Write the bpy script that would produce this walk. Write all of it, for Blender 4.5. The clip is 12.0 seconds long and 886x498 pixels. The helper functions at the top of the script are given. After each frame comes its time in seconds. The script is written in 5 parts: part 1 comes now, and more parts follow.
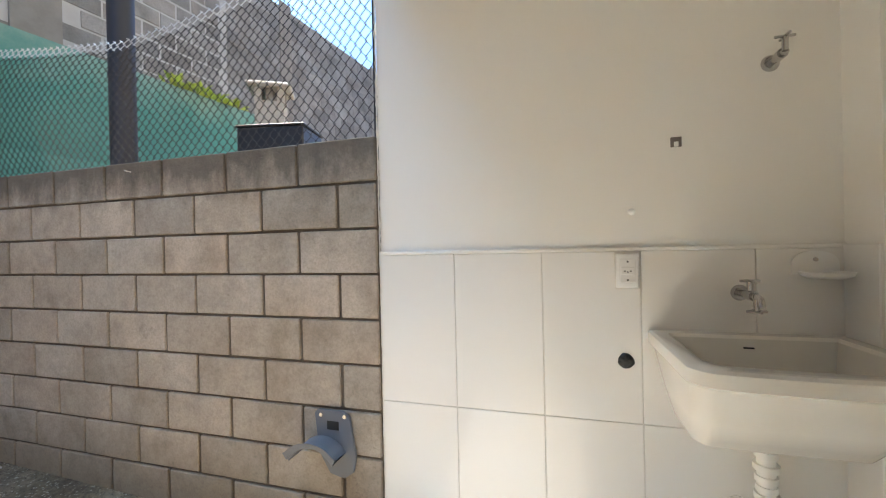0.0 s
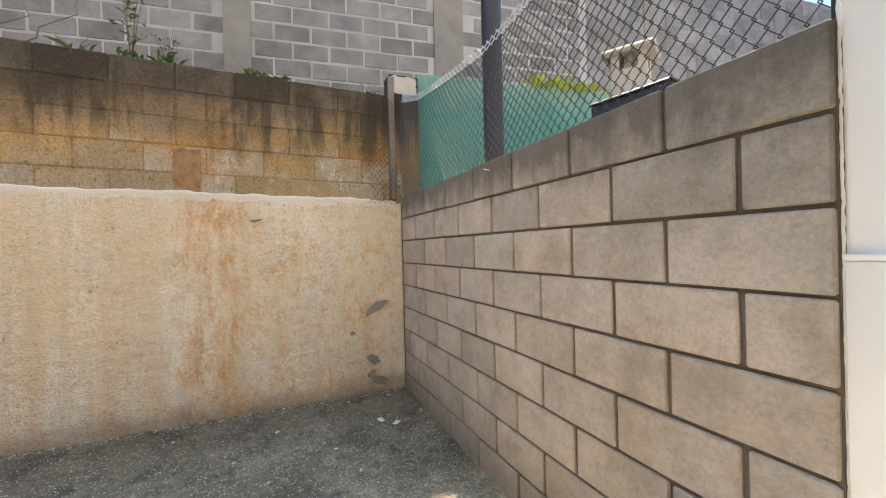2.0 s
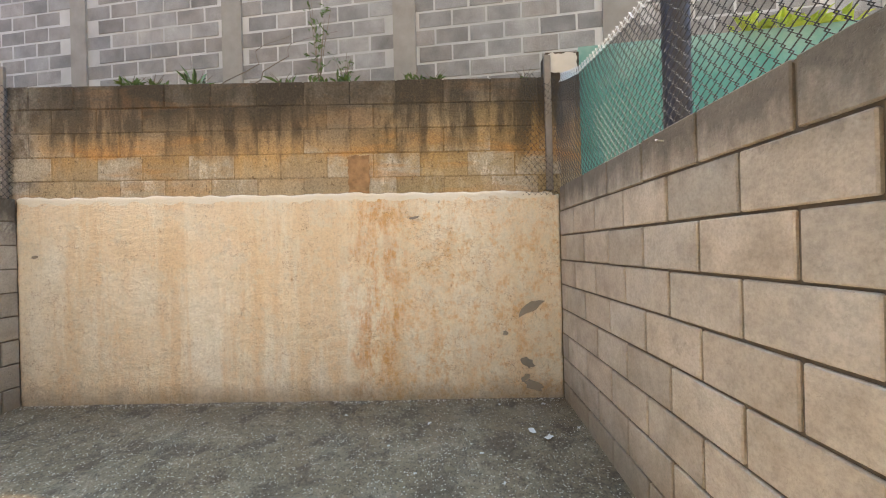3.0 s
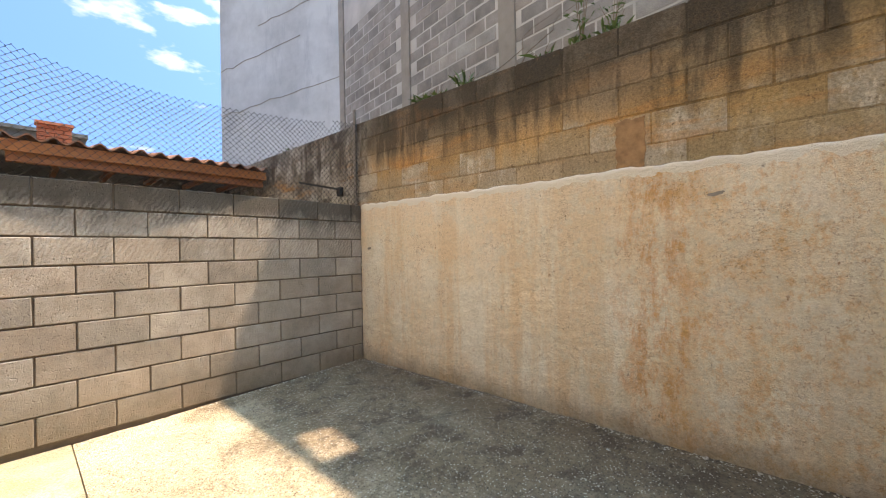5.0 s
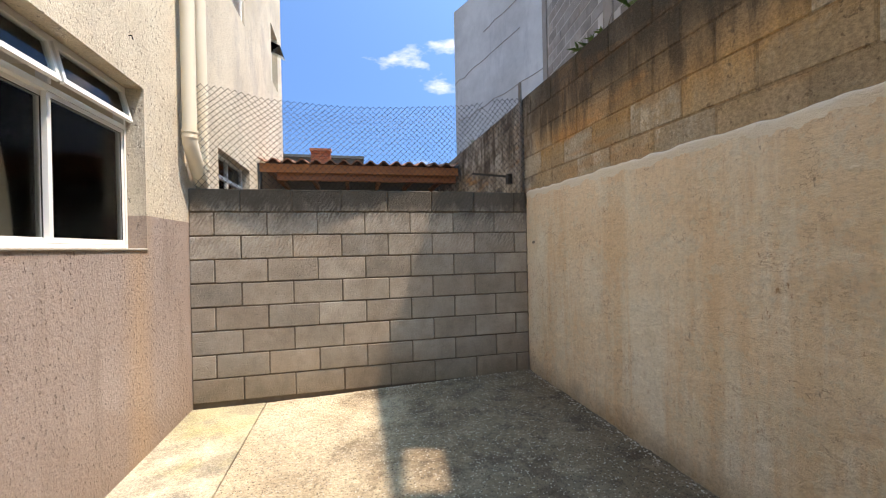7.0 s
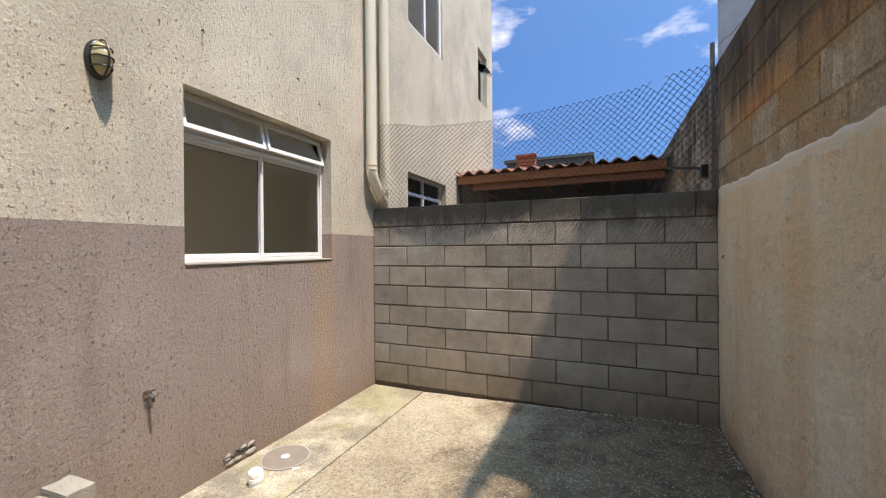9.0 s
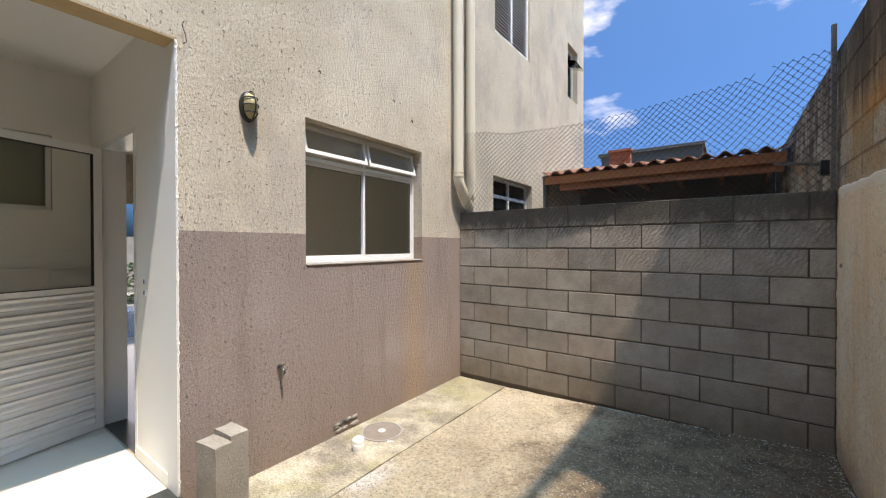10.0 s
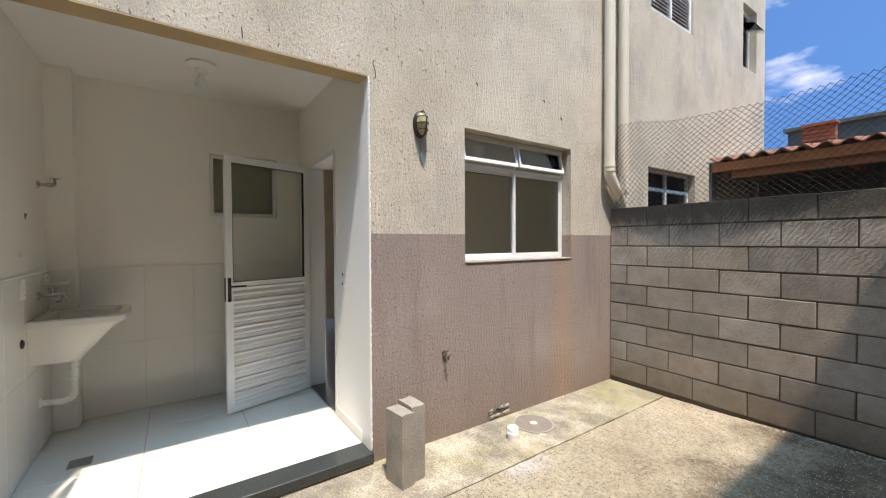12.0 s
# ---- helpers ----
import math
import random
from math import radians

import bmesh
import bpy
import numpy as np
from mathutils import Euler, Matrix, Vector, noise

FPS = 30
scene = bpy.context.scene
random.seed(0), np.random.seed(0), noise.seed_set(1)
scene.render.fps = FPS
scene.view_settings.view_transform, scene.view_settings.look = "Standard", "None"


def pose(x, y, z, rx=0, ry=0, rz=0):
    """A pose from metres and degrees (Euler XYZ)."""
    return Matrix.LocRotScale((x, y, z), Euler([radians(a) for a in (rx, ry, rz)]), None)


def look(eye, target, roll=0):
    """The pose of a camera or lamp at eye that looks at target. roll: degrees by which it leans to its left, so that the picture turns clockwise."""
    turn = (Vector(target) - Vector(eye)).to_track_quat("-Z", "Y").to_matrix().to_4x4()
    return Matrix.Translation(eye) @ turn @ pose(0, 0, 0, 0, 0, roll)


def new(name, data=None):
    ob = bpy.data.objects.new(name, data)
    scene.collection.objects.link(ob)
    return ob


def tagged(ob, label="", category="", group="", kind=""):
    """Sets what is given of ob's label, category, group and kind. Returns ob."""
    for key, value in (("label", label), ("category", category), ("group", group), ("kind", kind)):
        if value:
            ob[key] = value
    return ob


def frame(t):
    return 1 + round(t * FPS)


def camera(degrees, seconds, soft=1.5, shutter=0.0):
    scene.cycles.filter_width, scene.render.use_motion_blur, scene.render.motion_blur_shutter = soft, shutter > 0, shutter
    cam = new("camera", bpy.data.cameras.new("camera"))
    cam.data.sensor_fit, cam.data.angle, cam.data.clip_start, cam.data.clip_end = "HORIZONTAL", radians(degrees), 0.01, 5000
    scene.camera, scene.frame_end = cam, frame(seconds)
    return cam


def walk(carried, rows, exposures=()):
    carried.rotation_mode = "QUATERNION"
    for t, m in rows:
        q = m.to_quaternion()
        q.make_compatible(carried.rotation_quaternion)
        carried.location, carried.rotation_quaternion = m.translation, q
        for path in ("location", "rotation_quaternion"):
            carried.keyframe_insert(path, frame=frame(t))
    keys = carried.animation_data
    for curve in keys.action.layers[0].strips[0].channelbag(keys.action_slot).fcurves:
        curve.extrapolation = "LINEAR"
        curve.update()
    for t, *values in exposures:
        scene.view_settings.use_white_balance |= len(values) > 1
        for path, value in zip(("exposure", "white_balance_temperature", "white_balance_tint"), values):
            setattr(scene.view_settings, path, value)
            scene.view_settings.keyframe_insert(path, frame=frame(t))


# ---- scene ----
cam = camera(97.5, 12.0, soft=1.1)
METRES, EYE, TILT, LEAN, TURN = 3.69, 1.35, 0.0, 0.0, 16.9
PATH = [
    (0, (0.738, 3.104, 1.301), (0.185, 5.026, 1.294), -1.3),
    (0.5, (0.689, 3.21, 1.316), (-0.203, 5.0, 1.305), -1.4),
    (1, (0.605, 3.313, 1.316), (-0.672, 4.852, 1.304), -1.4),
    (1.5, (0.5, 3.442, 1.312), (-1.104, 4.636, 1.304), -1.3),
    (2, (0.414, 3.547, 1.322), (-1.417, 4.352, 1.316), -1.4),
    (2.5, (0.325, 3.659, 1.316), (-1.637, 4.048, 1.315), -1.5),
    (3, (0.231, 3.734, 1.307), (-1.768, 3.696, 1.307), -1.4),
    (3.5, (0.089, 3.781, 1.308), (-1.863, 3.346, 1.306), -1.4),
    (3.6, (0.041, 3.811, 1.314), (-1.891, 3.295, 1.3), -1.3),
    (3.7, (0.034, 3.806, 1.318), (-1.879, 3.223, 1.308), -1.5),
    (5.3, (-0.454, 3.775, 1.274), (-1.795, 2.291, 1.273), -1.0),
    (5.5, (-0.534, 3.784, 1.277), (-1.782, 2.221, 1.272), -1.1),
    (6, (-0.787, 3.782, 1.257), (-1.785, 2.049, 1.254), -1.2),
    (6.5, (-1.065, 3.722, 1.257), (-1.798, 1.861, 1.251), -1.2),
    (7, (-1.345, 3.639, 1.284), (-1.791, 1.689, 1.278), -1.2),
    (7.2, (-1.459, 3.615, 1.287), (-1.785, 1.642, 1.289), -1.0),
    (9, (-2.299, 3.496, 1.393), (-1.512, 1.658, 1.394), -0.5),
    (9.5, (-2.409, 3.588, 1.424), (-1.405, 1.858, 1.42), -0.4),
    (10, (-2.467, 3.668, 1.451), (-1.281, 2.058, 1.435), -0.1),
    (10.5, (-2.479, 3.758, 1.472), (-1.148, 2.266, 1.446), -0.1),
    (11, (-2.48, 3.819, 1.482), (-1.025, 2.447, 1.452), -0.2),
    (11.5, (-2.475, 3.862, 1.484), (-0.917, 2.608, 1.451), -0.2),
    (12, (-2.446, 3.89, 1.484), (-0.799, 2.756, 1.445), -0.3),
]
EXPOSURES = [(0.0, 2.72, 7900, 17), (1.5, 2.85, 8200, 18), (3.6, 3.15, 9500, 19), (5.4, 2.52, 9400, 19), (7.0, 2.2, 8700, 18), (9.0, 1.72, 8000, 16), (12.0, 1.7, 7700, 16)]
walk(cam, [(t, look(eye, target, roll)) for t, eye, target, roll in PATH], EXPOSURES)

# ---- world, sun ----
SUN = Vector((-0.345, 0.104, 1.0)).normalized()
world = bpy.data.worlds.new("sky")
scene.world = world
world.use_nodes = True
wt = world.node_tree
wt.nodes.clear()
w_out = wt.nodes.new("ShaderNodeOutputWorld")
w_bg = wt.nodes.new("ShaderNodeBackground")
w_sky = wt.nodes.new("ShaderNodeTexSky")
w_sky.sky_type = "NISHITA"
w_sky.sun_disc = False
w_sky.sun_elevation = math.asin(SUN.z)
w_sky.sun_rotation = math.atan2(SUN.x, SUN.y)
w_sky.air_density, w_sky.dust_density, w_sky.ozone_density = 0.5, 7.0, 10.0
w_bg.inputs["Strength"].default_value = 0.125
w_tc = wt.nodes.new("ShaderNodeTexCoord")
w_map = wt.nodes.new("ShaderNodeMapping")
w_map.inputs["Scale"].default_value = (1.0, 1.0, 2.6)
w_map.inputs["Location"].default_value = (0.35, 0.1, 0.0)
w_n = wt.nodes.new("ShaderNodeTexNoise")
w_n.inputs["Scale"].default_value, w_n.inputs["Detail"].default_value = 3.4, 7.0
w_n.inputs["Roughness"].default_value = 0.52
w_r = wt.nodes.new("ShaderNodeValToRGB")
w_r.color_ramp.elements[0].position, w_r.color_ramp.elements[1].position = 0.60, 0.80
w_mix = wt.nodes.new("ShaderNodeMixRGB")
w_mix.inputs[2].default_value = (5.0, 5.2, 5.5, 1)
wt.links.new(w_tc.outputs["Generated"], w_map.inputs["Vector"])
wt.links.new(w_map.outputs["Vector"], w_n.inputs["Vector"])
wt.links.new(w_n.outputs["Fac"], w_r.inputs["Fac"])
wt.links.new(w_r.outputs["Color"], w_mix.inputs[0])
w_tint = wt.nodes.new("ShaderNodeMixRGB")
w_tint.blend_type = "MULTIPLY"
w_tint.inputs[0].default_value = 1.0
w_tint.inputs[2].default_value = (0.34, 0.70, 1.0, 1)
wt.links.new(w_sky.outputs["Color"], w_tint.inputs[1])
wt.links.new(w_tint.outputs[0], w_mix.inputs[1])
wt.links.new(w_mix.outputs[0], w_bg.inputs["Color"])
wt.links.new(w_bg.outputs[0], w_out.inputs[0])
sun_data = bpy.data.lights.new("sun", "SUN")
sun_data.energy, sun_data.angle, sun_data.color = 2.0, radians(0.53), (1.0, 0.95, 0.88)
sun = new("sun", sun_data)
sun.matrix_world = look(SUN * 40, (0, 0, 0))

# daylight that enters the kitchen through its rear opening
door_light = bpy.data.lights.new("rear_opening_daylight", "AREA")
door_light.shape, door_light.size, door_light.size_y = "RECTANGLE", 1.0, 1.9
door_light.energy, door_light.color = 3.2, (1.0, 0.96, 0.88)
lamp_ob = new("rear_opening_daylight", door_light)
lamp_ob.matrix_world = look((4.75, 2.09, 1.08), (0.0, 1.6, 1.0))

# ---- materials ----
def shader(name):
    m = bpy.data.materials.new(name)
    m.use_nodes = True
    return m, m.node_tree, m.node_tree.nodes["Principled BSDF"]


def node(nt, kind, **values):
    n = nt.nodes.new(kind)
    for key, v in values.items():
        n.inputs[key.replace("_", " ")].default_value = v
    return n


def place(nt, scale=(1, 1, 1), local=False):
    tc = nt.nodes.new("ShaderNodeTexCoord") if local else nt.nodes.new("ShaderNodeNewGeometry")
    mp = nt.nodes.new("ShaderNodeMapping")
    mp.inputs["Scale"].default_value = scale
    nt.links.new(tc.outputs["Object" if local else "Position"], mp.inputs["Vector"])
    return mp


def ramp(nt, src, stops):
    r = nt.nodes.new("ShaderNodeValToRGB")
    e = r.color_ramp.elements
    while len(e) < len(stops):
        e.new(0.5)
    for el, (p, c) in zip(e, stops):
        el.position = p
        el.color = (c, c, c, 1) if isinstance(c, (int, float)) else (*c, 1)
    nt.links.new(src, r.inputs["Fac"])
    return r.outputs["Color"]


def noisy(nt, scale, detail=6, rough=0.6, stretch=(1, 1, 1), shift=None):
    mp = place(nt, stretch)
    n = node(nt, "ShaderNodeTexNoise", Scale=scale, Detail=detail, Roughness=rough)
    nt.links.new(mp.outputs[0], n.inputs["Vector"])
    if shift:
        mp.inputs["Location"].default_value = shift
    return n.outputs["Fac"]


def mix(nt, fac, a, b, mode="MIX"):
    m = nt.nodes.new("ShaderNodeMixRGB")
    m.blend_type = mode
    for i, v in enumerate((fac, a, b)):
        if isinstance(v, bpy.types.NodeSocket):
            nt.links.new(v, m.inputs[i])
        elif i == 0:
            m.inputs[0].default_value = v
        else:
            m.inputs[i].default_value = (*v, 1)
    return m.outputs[0]


def maths(nt, op, a, b=0.0):
    m = nt.nodes.new("ShaderNodeMath")
    m.operation = op
    for i, v in enumerate((a, b)):
        if isinstance(v, bpy.types.NodeSocket):
            nt.links.new(v, m.inputs[i])
        else:
            m.inputs[i].default_value = v
    return m.outputs[0]


def height(nt):
    g = nt.nodes.new("ShaderNodeNewGeometry")
    s = nt.nodes.new("ShaderNodeSeparateXYZ")
    nt.links.new(g.outputs["Position"], s.inputs[0])
    return s.outputs


def bump(nt, b, src, strength=0.5, dist=0.01):
    n = node(nt, "ShaderNodeBump", Strength=strength, Distance=dist)
    nt.links.new(src, n.inputs["Height"])
    nt.links.new(n.outputs[0], b.inputs["Normal"])
    return n


def plain(name, colour, rough=0.5, metal=0.0, var=0.08, scale=8.0, bumpy=0.05):
    m, nt, b = shader(name)
    n = noisy(nt, scale)
    dark = tuple(c * (1 - var) for c in colour)
    lite = tuple(min(1, c * (1 + var)) for c in colour)
    nt.links.new(mix(nt, n, dark, lite), b.inputs["Base Color"])
    b.inputs["Roughness"].default_value, b.inputs["Metallic"].default_value = rough, metal
    if bumpy:
        bump(nt, b, noisy(nt, scale * 12), bumpy, 0.002)
    return m


def block_material(name, dark, mid, lite, vary=0.18, pits=0.6, stain_top=0.0, top=1.85, rake=False):
    m, nt, b = shader(name)
    oi = nt.nodes.new("ShaderNodeObjectInfo")
    gi = nt.nodes.new("ShaderNodeNewGeometry")
    rnd = maths(nt, "FRACT", maths(nt, "ADD", oi.outputs["Random"], gi.outputs["Random Per Island"]))
    base = ramp(nt, noisy(nt, 3.0, 5), [(0.25, dark), (0.5, mid), (0.8, lite)])
    tone = ramp(nt, rnd, [(0.0, 1 - vary), (0.5, 1.0), (1.0, 1 + vary)])
    base = mix(nt, 1.0, base, tone, "MULTIPLY")
    warm = ramp(nt, maths(nt, "FRACT", maths(nt, "MULTIPLY", rnd, 7.3)), [(0.0, (1.0, 1.0, 1.0)), (0.6, (1.02, 0.99, 0.96)), (1.0, (1.05, 0.98, 0.93))])
    base = mix(nt, 1.0, base, warm, "MULTIPLY")
    grain = noisy(nt, 90.0, 4, 0.7)
    base = mix(nt, 1.0, base, ramp(nt, grain, [(0.38, 0.88), (0.5, 1.0), (0.62, 1.08)]), "MULTIPLY")
    if stain_top:
        z = height(nt)["Z"]
        edge = maths(nt, "ADD", maths(nt, "SUBTRACT", z, top - 0.30), maths(nt, "MULTIPLY", noisy(nt, 6.0, 6, 0.7, (1, 1, 0.5)), 0.5))
        base = mix(nt, ramp(nt, edge, [(0.26, 0.0), (0.44, stain_top)]), base, (0.06, 0.052, 0.042))
        low = ramp(nt, maths(nt, "ADD", z, maths(nt, "MULTIPLY", noisy(nt, 5.0), 0.25)), [(0.18, 0.6), (0.55, 0.0)])
        base = mix(nt, low, base, (0.17, 0.125, 0.075))
        blot = ramp(nt, noisy(nt, 9.0, 7, 0.7), [(0.40, 0.90), (0.5, 1.0), (0.6, 1.06)])
        base = mix(nt, 1.0, base, blot, "MULTIPLY")
        dirt = ramp(nt, noisy(nt, 5.0, 7, 0.75, (1, 1, 1), (5, 5, 5)), [(0.60, 0.0), (0.70, 0.45)])
        base = mix(nt, dirt, base, (0.17, 0.145, 0.11))
    b.inputs["Roughness"].default_value = 0.95
    rel = noisy(nt, 140.0, 3, 0.7)
    pit = ramp(nt, noisy(nt, 55.0, 2, 0.5), [(0.32, 0.0), (0.42, 1.0)])
    rel = maths(nt, "ADD", maths(nt, "MULTIPLY", rel, 0.5), maths(nt, "MULTIPLY", pit, 0.5))
    if rake:
        mp = place(nt, (1, 1, 1))
        mp.inputs["Rotation"].default_value = (0, radians(32), 0)
        wv = node(nt, "ShaderNodeTexWave", Scale=9.5, Distortion=7.0, Detail=4.0)
        wv.inputs["Detail Scale"].default_value = 2.0
        nt.links.new(mp.outputs[0], wv.inputs["Vector"])
        zz = ramp(nt, maths(nt, "MULTIPLY", height(nt)["Z"], 0.5), [(0.30, 0.04), (0.55, 0.25), (0.72, 1.0), (0.80, 1.0), (0.85, 0.2)])
        rel = maths(nt, "ADD", rel, maths(nt, "MULTIPLY", wv.outputs["Fac"], maths(nt, "MULTIPLY", zz, 0.5)))
        worn = maths(nt, "MULTIPLY", maths(nt, "MULTIPLY", zz, ramp(nt, noisy(nt, 4.0, 5, 0.7, (1, 1, 1), (3, 0, 7)), [(0.46, 0.0), (0.60, 1.0)])), ramp(nt, wv.outputs["Fac"], [(0.40, 0.0), (0.7, 0.38)]))
        base = mix(nt, worn, base, (0.52, 0.48, 0.42))
    nt.links.new(base, b.inputs["Base Color"])
    bump(nt, b, rel, pits, 0.005)
    return m


# one block in two tones to offset the light: paler in shade, darker in sun
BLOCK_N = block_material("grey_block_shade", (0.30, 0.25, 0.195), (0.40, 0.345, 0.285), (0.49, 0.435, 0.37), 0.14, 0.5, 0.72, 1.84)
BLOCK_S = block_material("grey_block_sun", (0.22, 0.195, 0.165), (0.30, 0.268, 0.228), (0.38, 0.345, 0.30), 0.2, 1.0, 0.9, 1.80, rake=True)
MORTAR = plain("mortar_dark", (0.13, 0.102, 0.075), 0.95, 0, 0.3, 20, 0.5)
BLOCK_TALL = block_material("ash_block", (0.17, 0.163, 0.152), (0.255, 0.245, 0.23), (0.36, 0.35, 0.33), 0.2, 0.9)
MORTAR_TALL = plain("mortar_pale", (0.46, 0.44, 0.41), 0.95, 0, 0.6, 1.2, 0.5)


def aged_block():
    """Old blocks: paler and limy below, ochre wash in the middle, black algae on top, runs of dirt down the face."""
    m, nt, b = shader("stained_block")
    oi = nt.nodes.new("ShaderNodeObjectInfo")
    s = height(nt)
    level = maths(nt, "ADD", s["Z"], maths(nt, "MULTIPLY", s["Y"], 0.0125))
    wob = maths(nt, "SUBTRACT", noisy(nt, 1.5, 7, 0.62, (1, 0.8, 1.0)), 0.5)
    runs = maths(nt, "SUBTRACT", noisy(nt, 5.0, 5, 0.6, (1, 1, 0.12)), 0.5)
    z = maths(nt, "ADD", level, maths(nt, "ADD", maths(nt, "MULTIPLY", wob, 0.45), maths(nt, "MULTIPLY", runs, 0.35)))
    zz = maths(nt, "SUBTRACT", z, 1.8)
    base = ramp(nt, zz, [(0.0, (0.40, 0.31, 0.21)), (0.24, (0.41, 0.30, 0.18)), (0.36, (0.47, 0.29, 0.13)), (0.48, (0.39, 0.25, 0.13)), (0.58, (0.26, 0.18, 0.105)), (0.72, (0.13, 0.095, 0.06)), (0.86, (0.055, 0.043, 0.03))])
    # olive-brown tone on the northern stretch
    north = ramp(nt, maths(nt, "ADD", maths(nt, "MULTIPLY", s["Y"], 0.2), maths(nt, "MULTIPLY", wob, 0.2)), [(0.60, 0.0), (0.66, 0.55)])
    base = mix(nt, north, base, ramp(nt, zz, [(0.0, (0.40, 0.30, 0.16)), (0.45, (0.37, 0.24, 0.10)), (0.70, (0.19, 0.13, 0.06)), (0.9, (0.07, 0.05, 0.03))]))
    # grey weathered stretch beyond the yard
    base = mix(nt, ramp(nt, maths(nt, "ADD", s["Y"], wob), [(0.0, 0.85), (0.2, 0.0)]), base, ramp(nt, noisy(nt, 3.0, 8, 0.72), [(0.40, (0.09, 0.08, 0.07)), (0.5, (0.25, 0.23, 0.205)), (0.60, (0.45, 0.43, 0.395))]))
    tone = ramp(nt, oi.outputs["Random"], [(0.0, 0.80), (0.5, 1.0), (1.0, 1.16)])
    base = mix(nt, 1.0, base, tone, "MULTIPLY")
    # some blocks keep a grey limy skin
    pale = maths(nt, "GREATER_THAN", maths(nt, "FRACT", maths(nt, "MULTIPLY", oi.outputs["Random"], 17.0)), 0.55)
    patch = ramp(nt, noisy(nt, 4.0, 8, 0.7), [(0.42, 0.35), (0.52, 0.9)])
    base = mix(nt, maths(nt, "MULTIPLY", maths(nt, "MULTIPLY", pale, patch), ramp(nt, zz, [(0.32, 1.0), (0.46, 0.15)])), base, (0.47, 0.41, 0.33))
    lime = ramp(nt, noisy(nt, 7.0, 6, 0.7, (1, 1, 0.6), (2, 9, 4)), [(0.555, 0.0), (0.60, 0.8)])
    base = mix(nt, maths(nt, "MULTIPLY", maths(nt, "MULTIPLY", lime, maths(nt, "ADD", maths(nt, "MULTIPLY", pale, 0.7), 0.2)), ramp(nt, zz, [(0.26, 1.0), (0.42, 0.0)])), base, (0.66, 0.60, 0.50))
    rust = ramp(nt, noisy(nt, 1.8, 6, 0.6, (1, 0.5, 2.6), (3, 7, 1)), [(0.52, 0.0), (0.60, 0.7)])
    base = mix(nt, maths(nt, "MULTIPLY", rust, ramp(nt, zz, [(0.15, 0.4), (0.4, 1.0), (0.6, 0.2)])), base, (0.52, 0.25, 0.08))
    drip = ramp(nt, noisy(nt, 6.0, 7, 0.65, (1, 1, 0.22)), [(0.47, 0.0), (0.58, 0.75)])
    base = mix(nt, maths(nt, "MULTIPLY", drip, ramp(nt, zz, [(0.30, 0.12), (0.6, 1.0)])), base, (0.055, 0.042, 0.028))
    chips = ramp(nt, noisy(nt, 22.0, 5, 0.75, (1, 1, 1), (1, 5, 5)), [(0.60, 0.0), (0.64, 0.7)])
    base = mix(nt, chips, base, (0.13, 0.09, 0.055))
    base = mix(nt, 1.0, base, ramp(nt, noisy(nt, 60.0, 5, 0.8), [(0.38, 0.72), (0.5, 1.0), (0.62, 1.25)]), "MULTIPLY")
    nt.links.new(base, b.inputs["Base Color"])
    b.inputs["Roughness"].default_value = 0.95
    bump(nt, b, maths(nt, "ADD", noisy(nt, 70.0, 5, 0.8), noisy(nt, 14.0, 6, 0.75)), 1.0, 0.012)
    return m


AGED = aged_block()


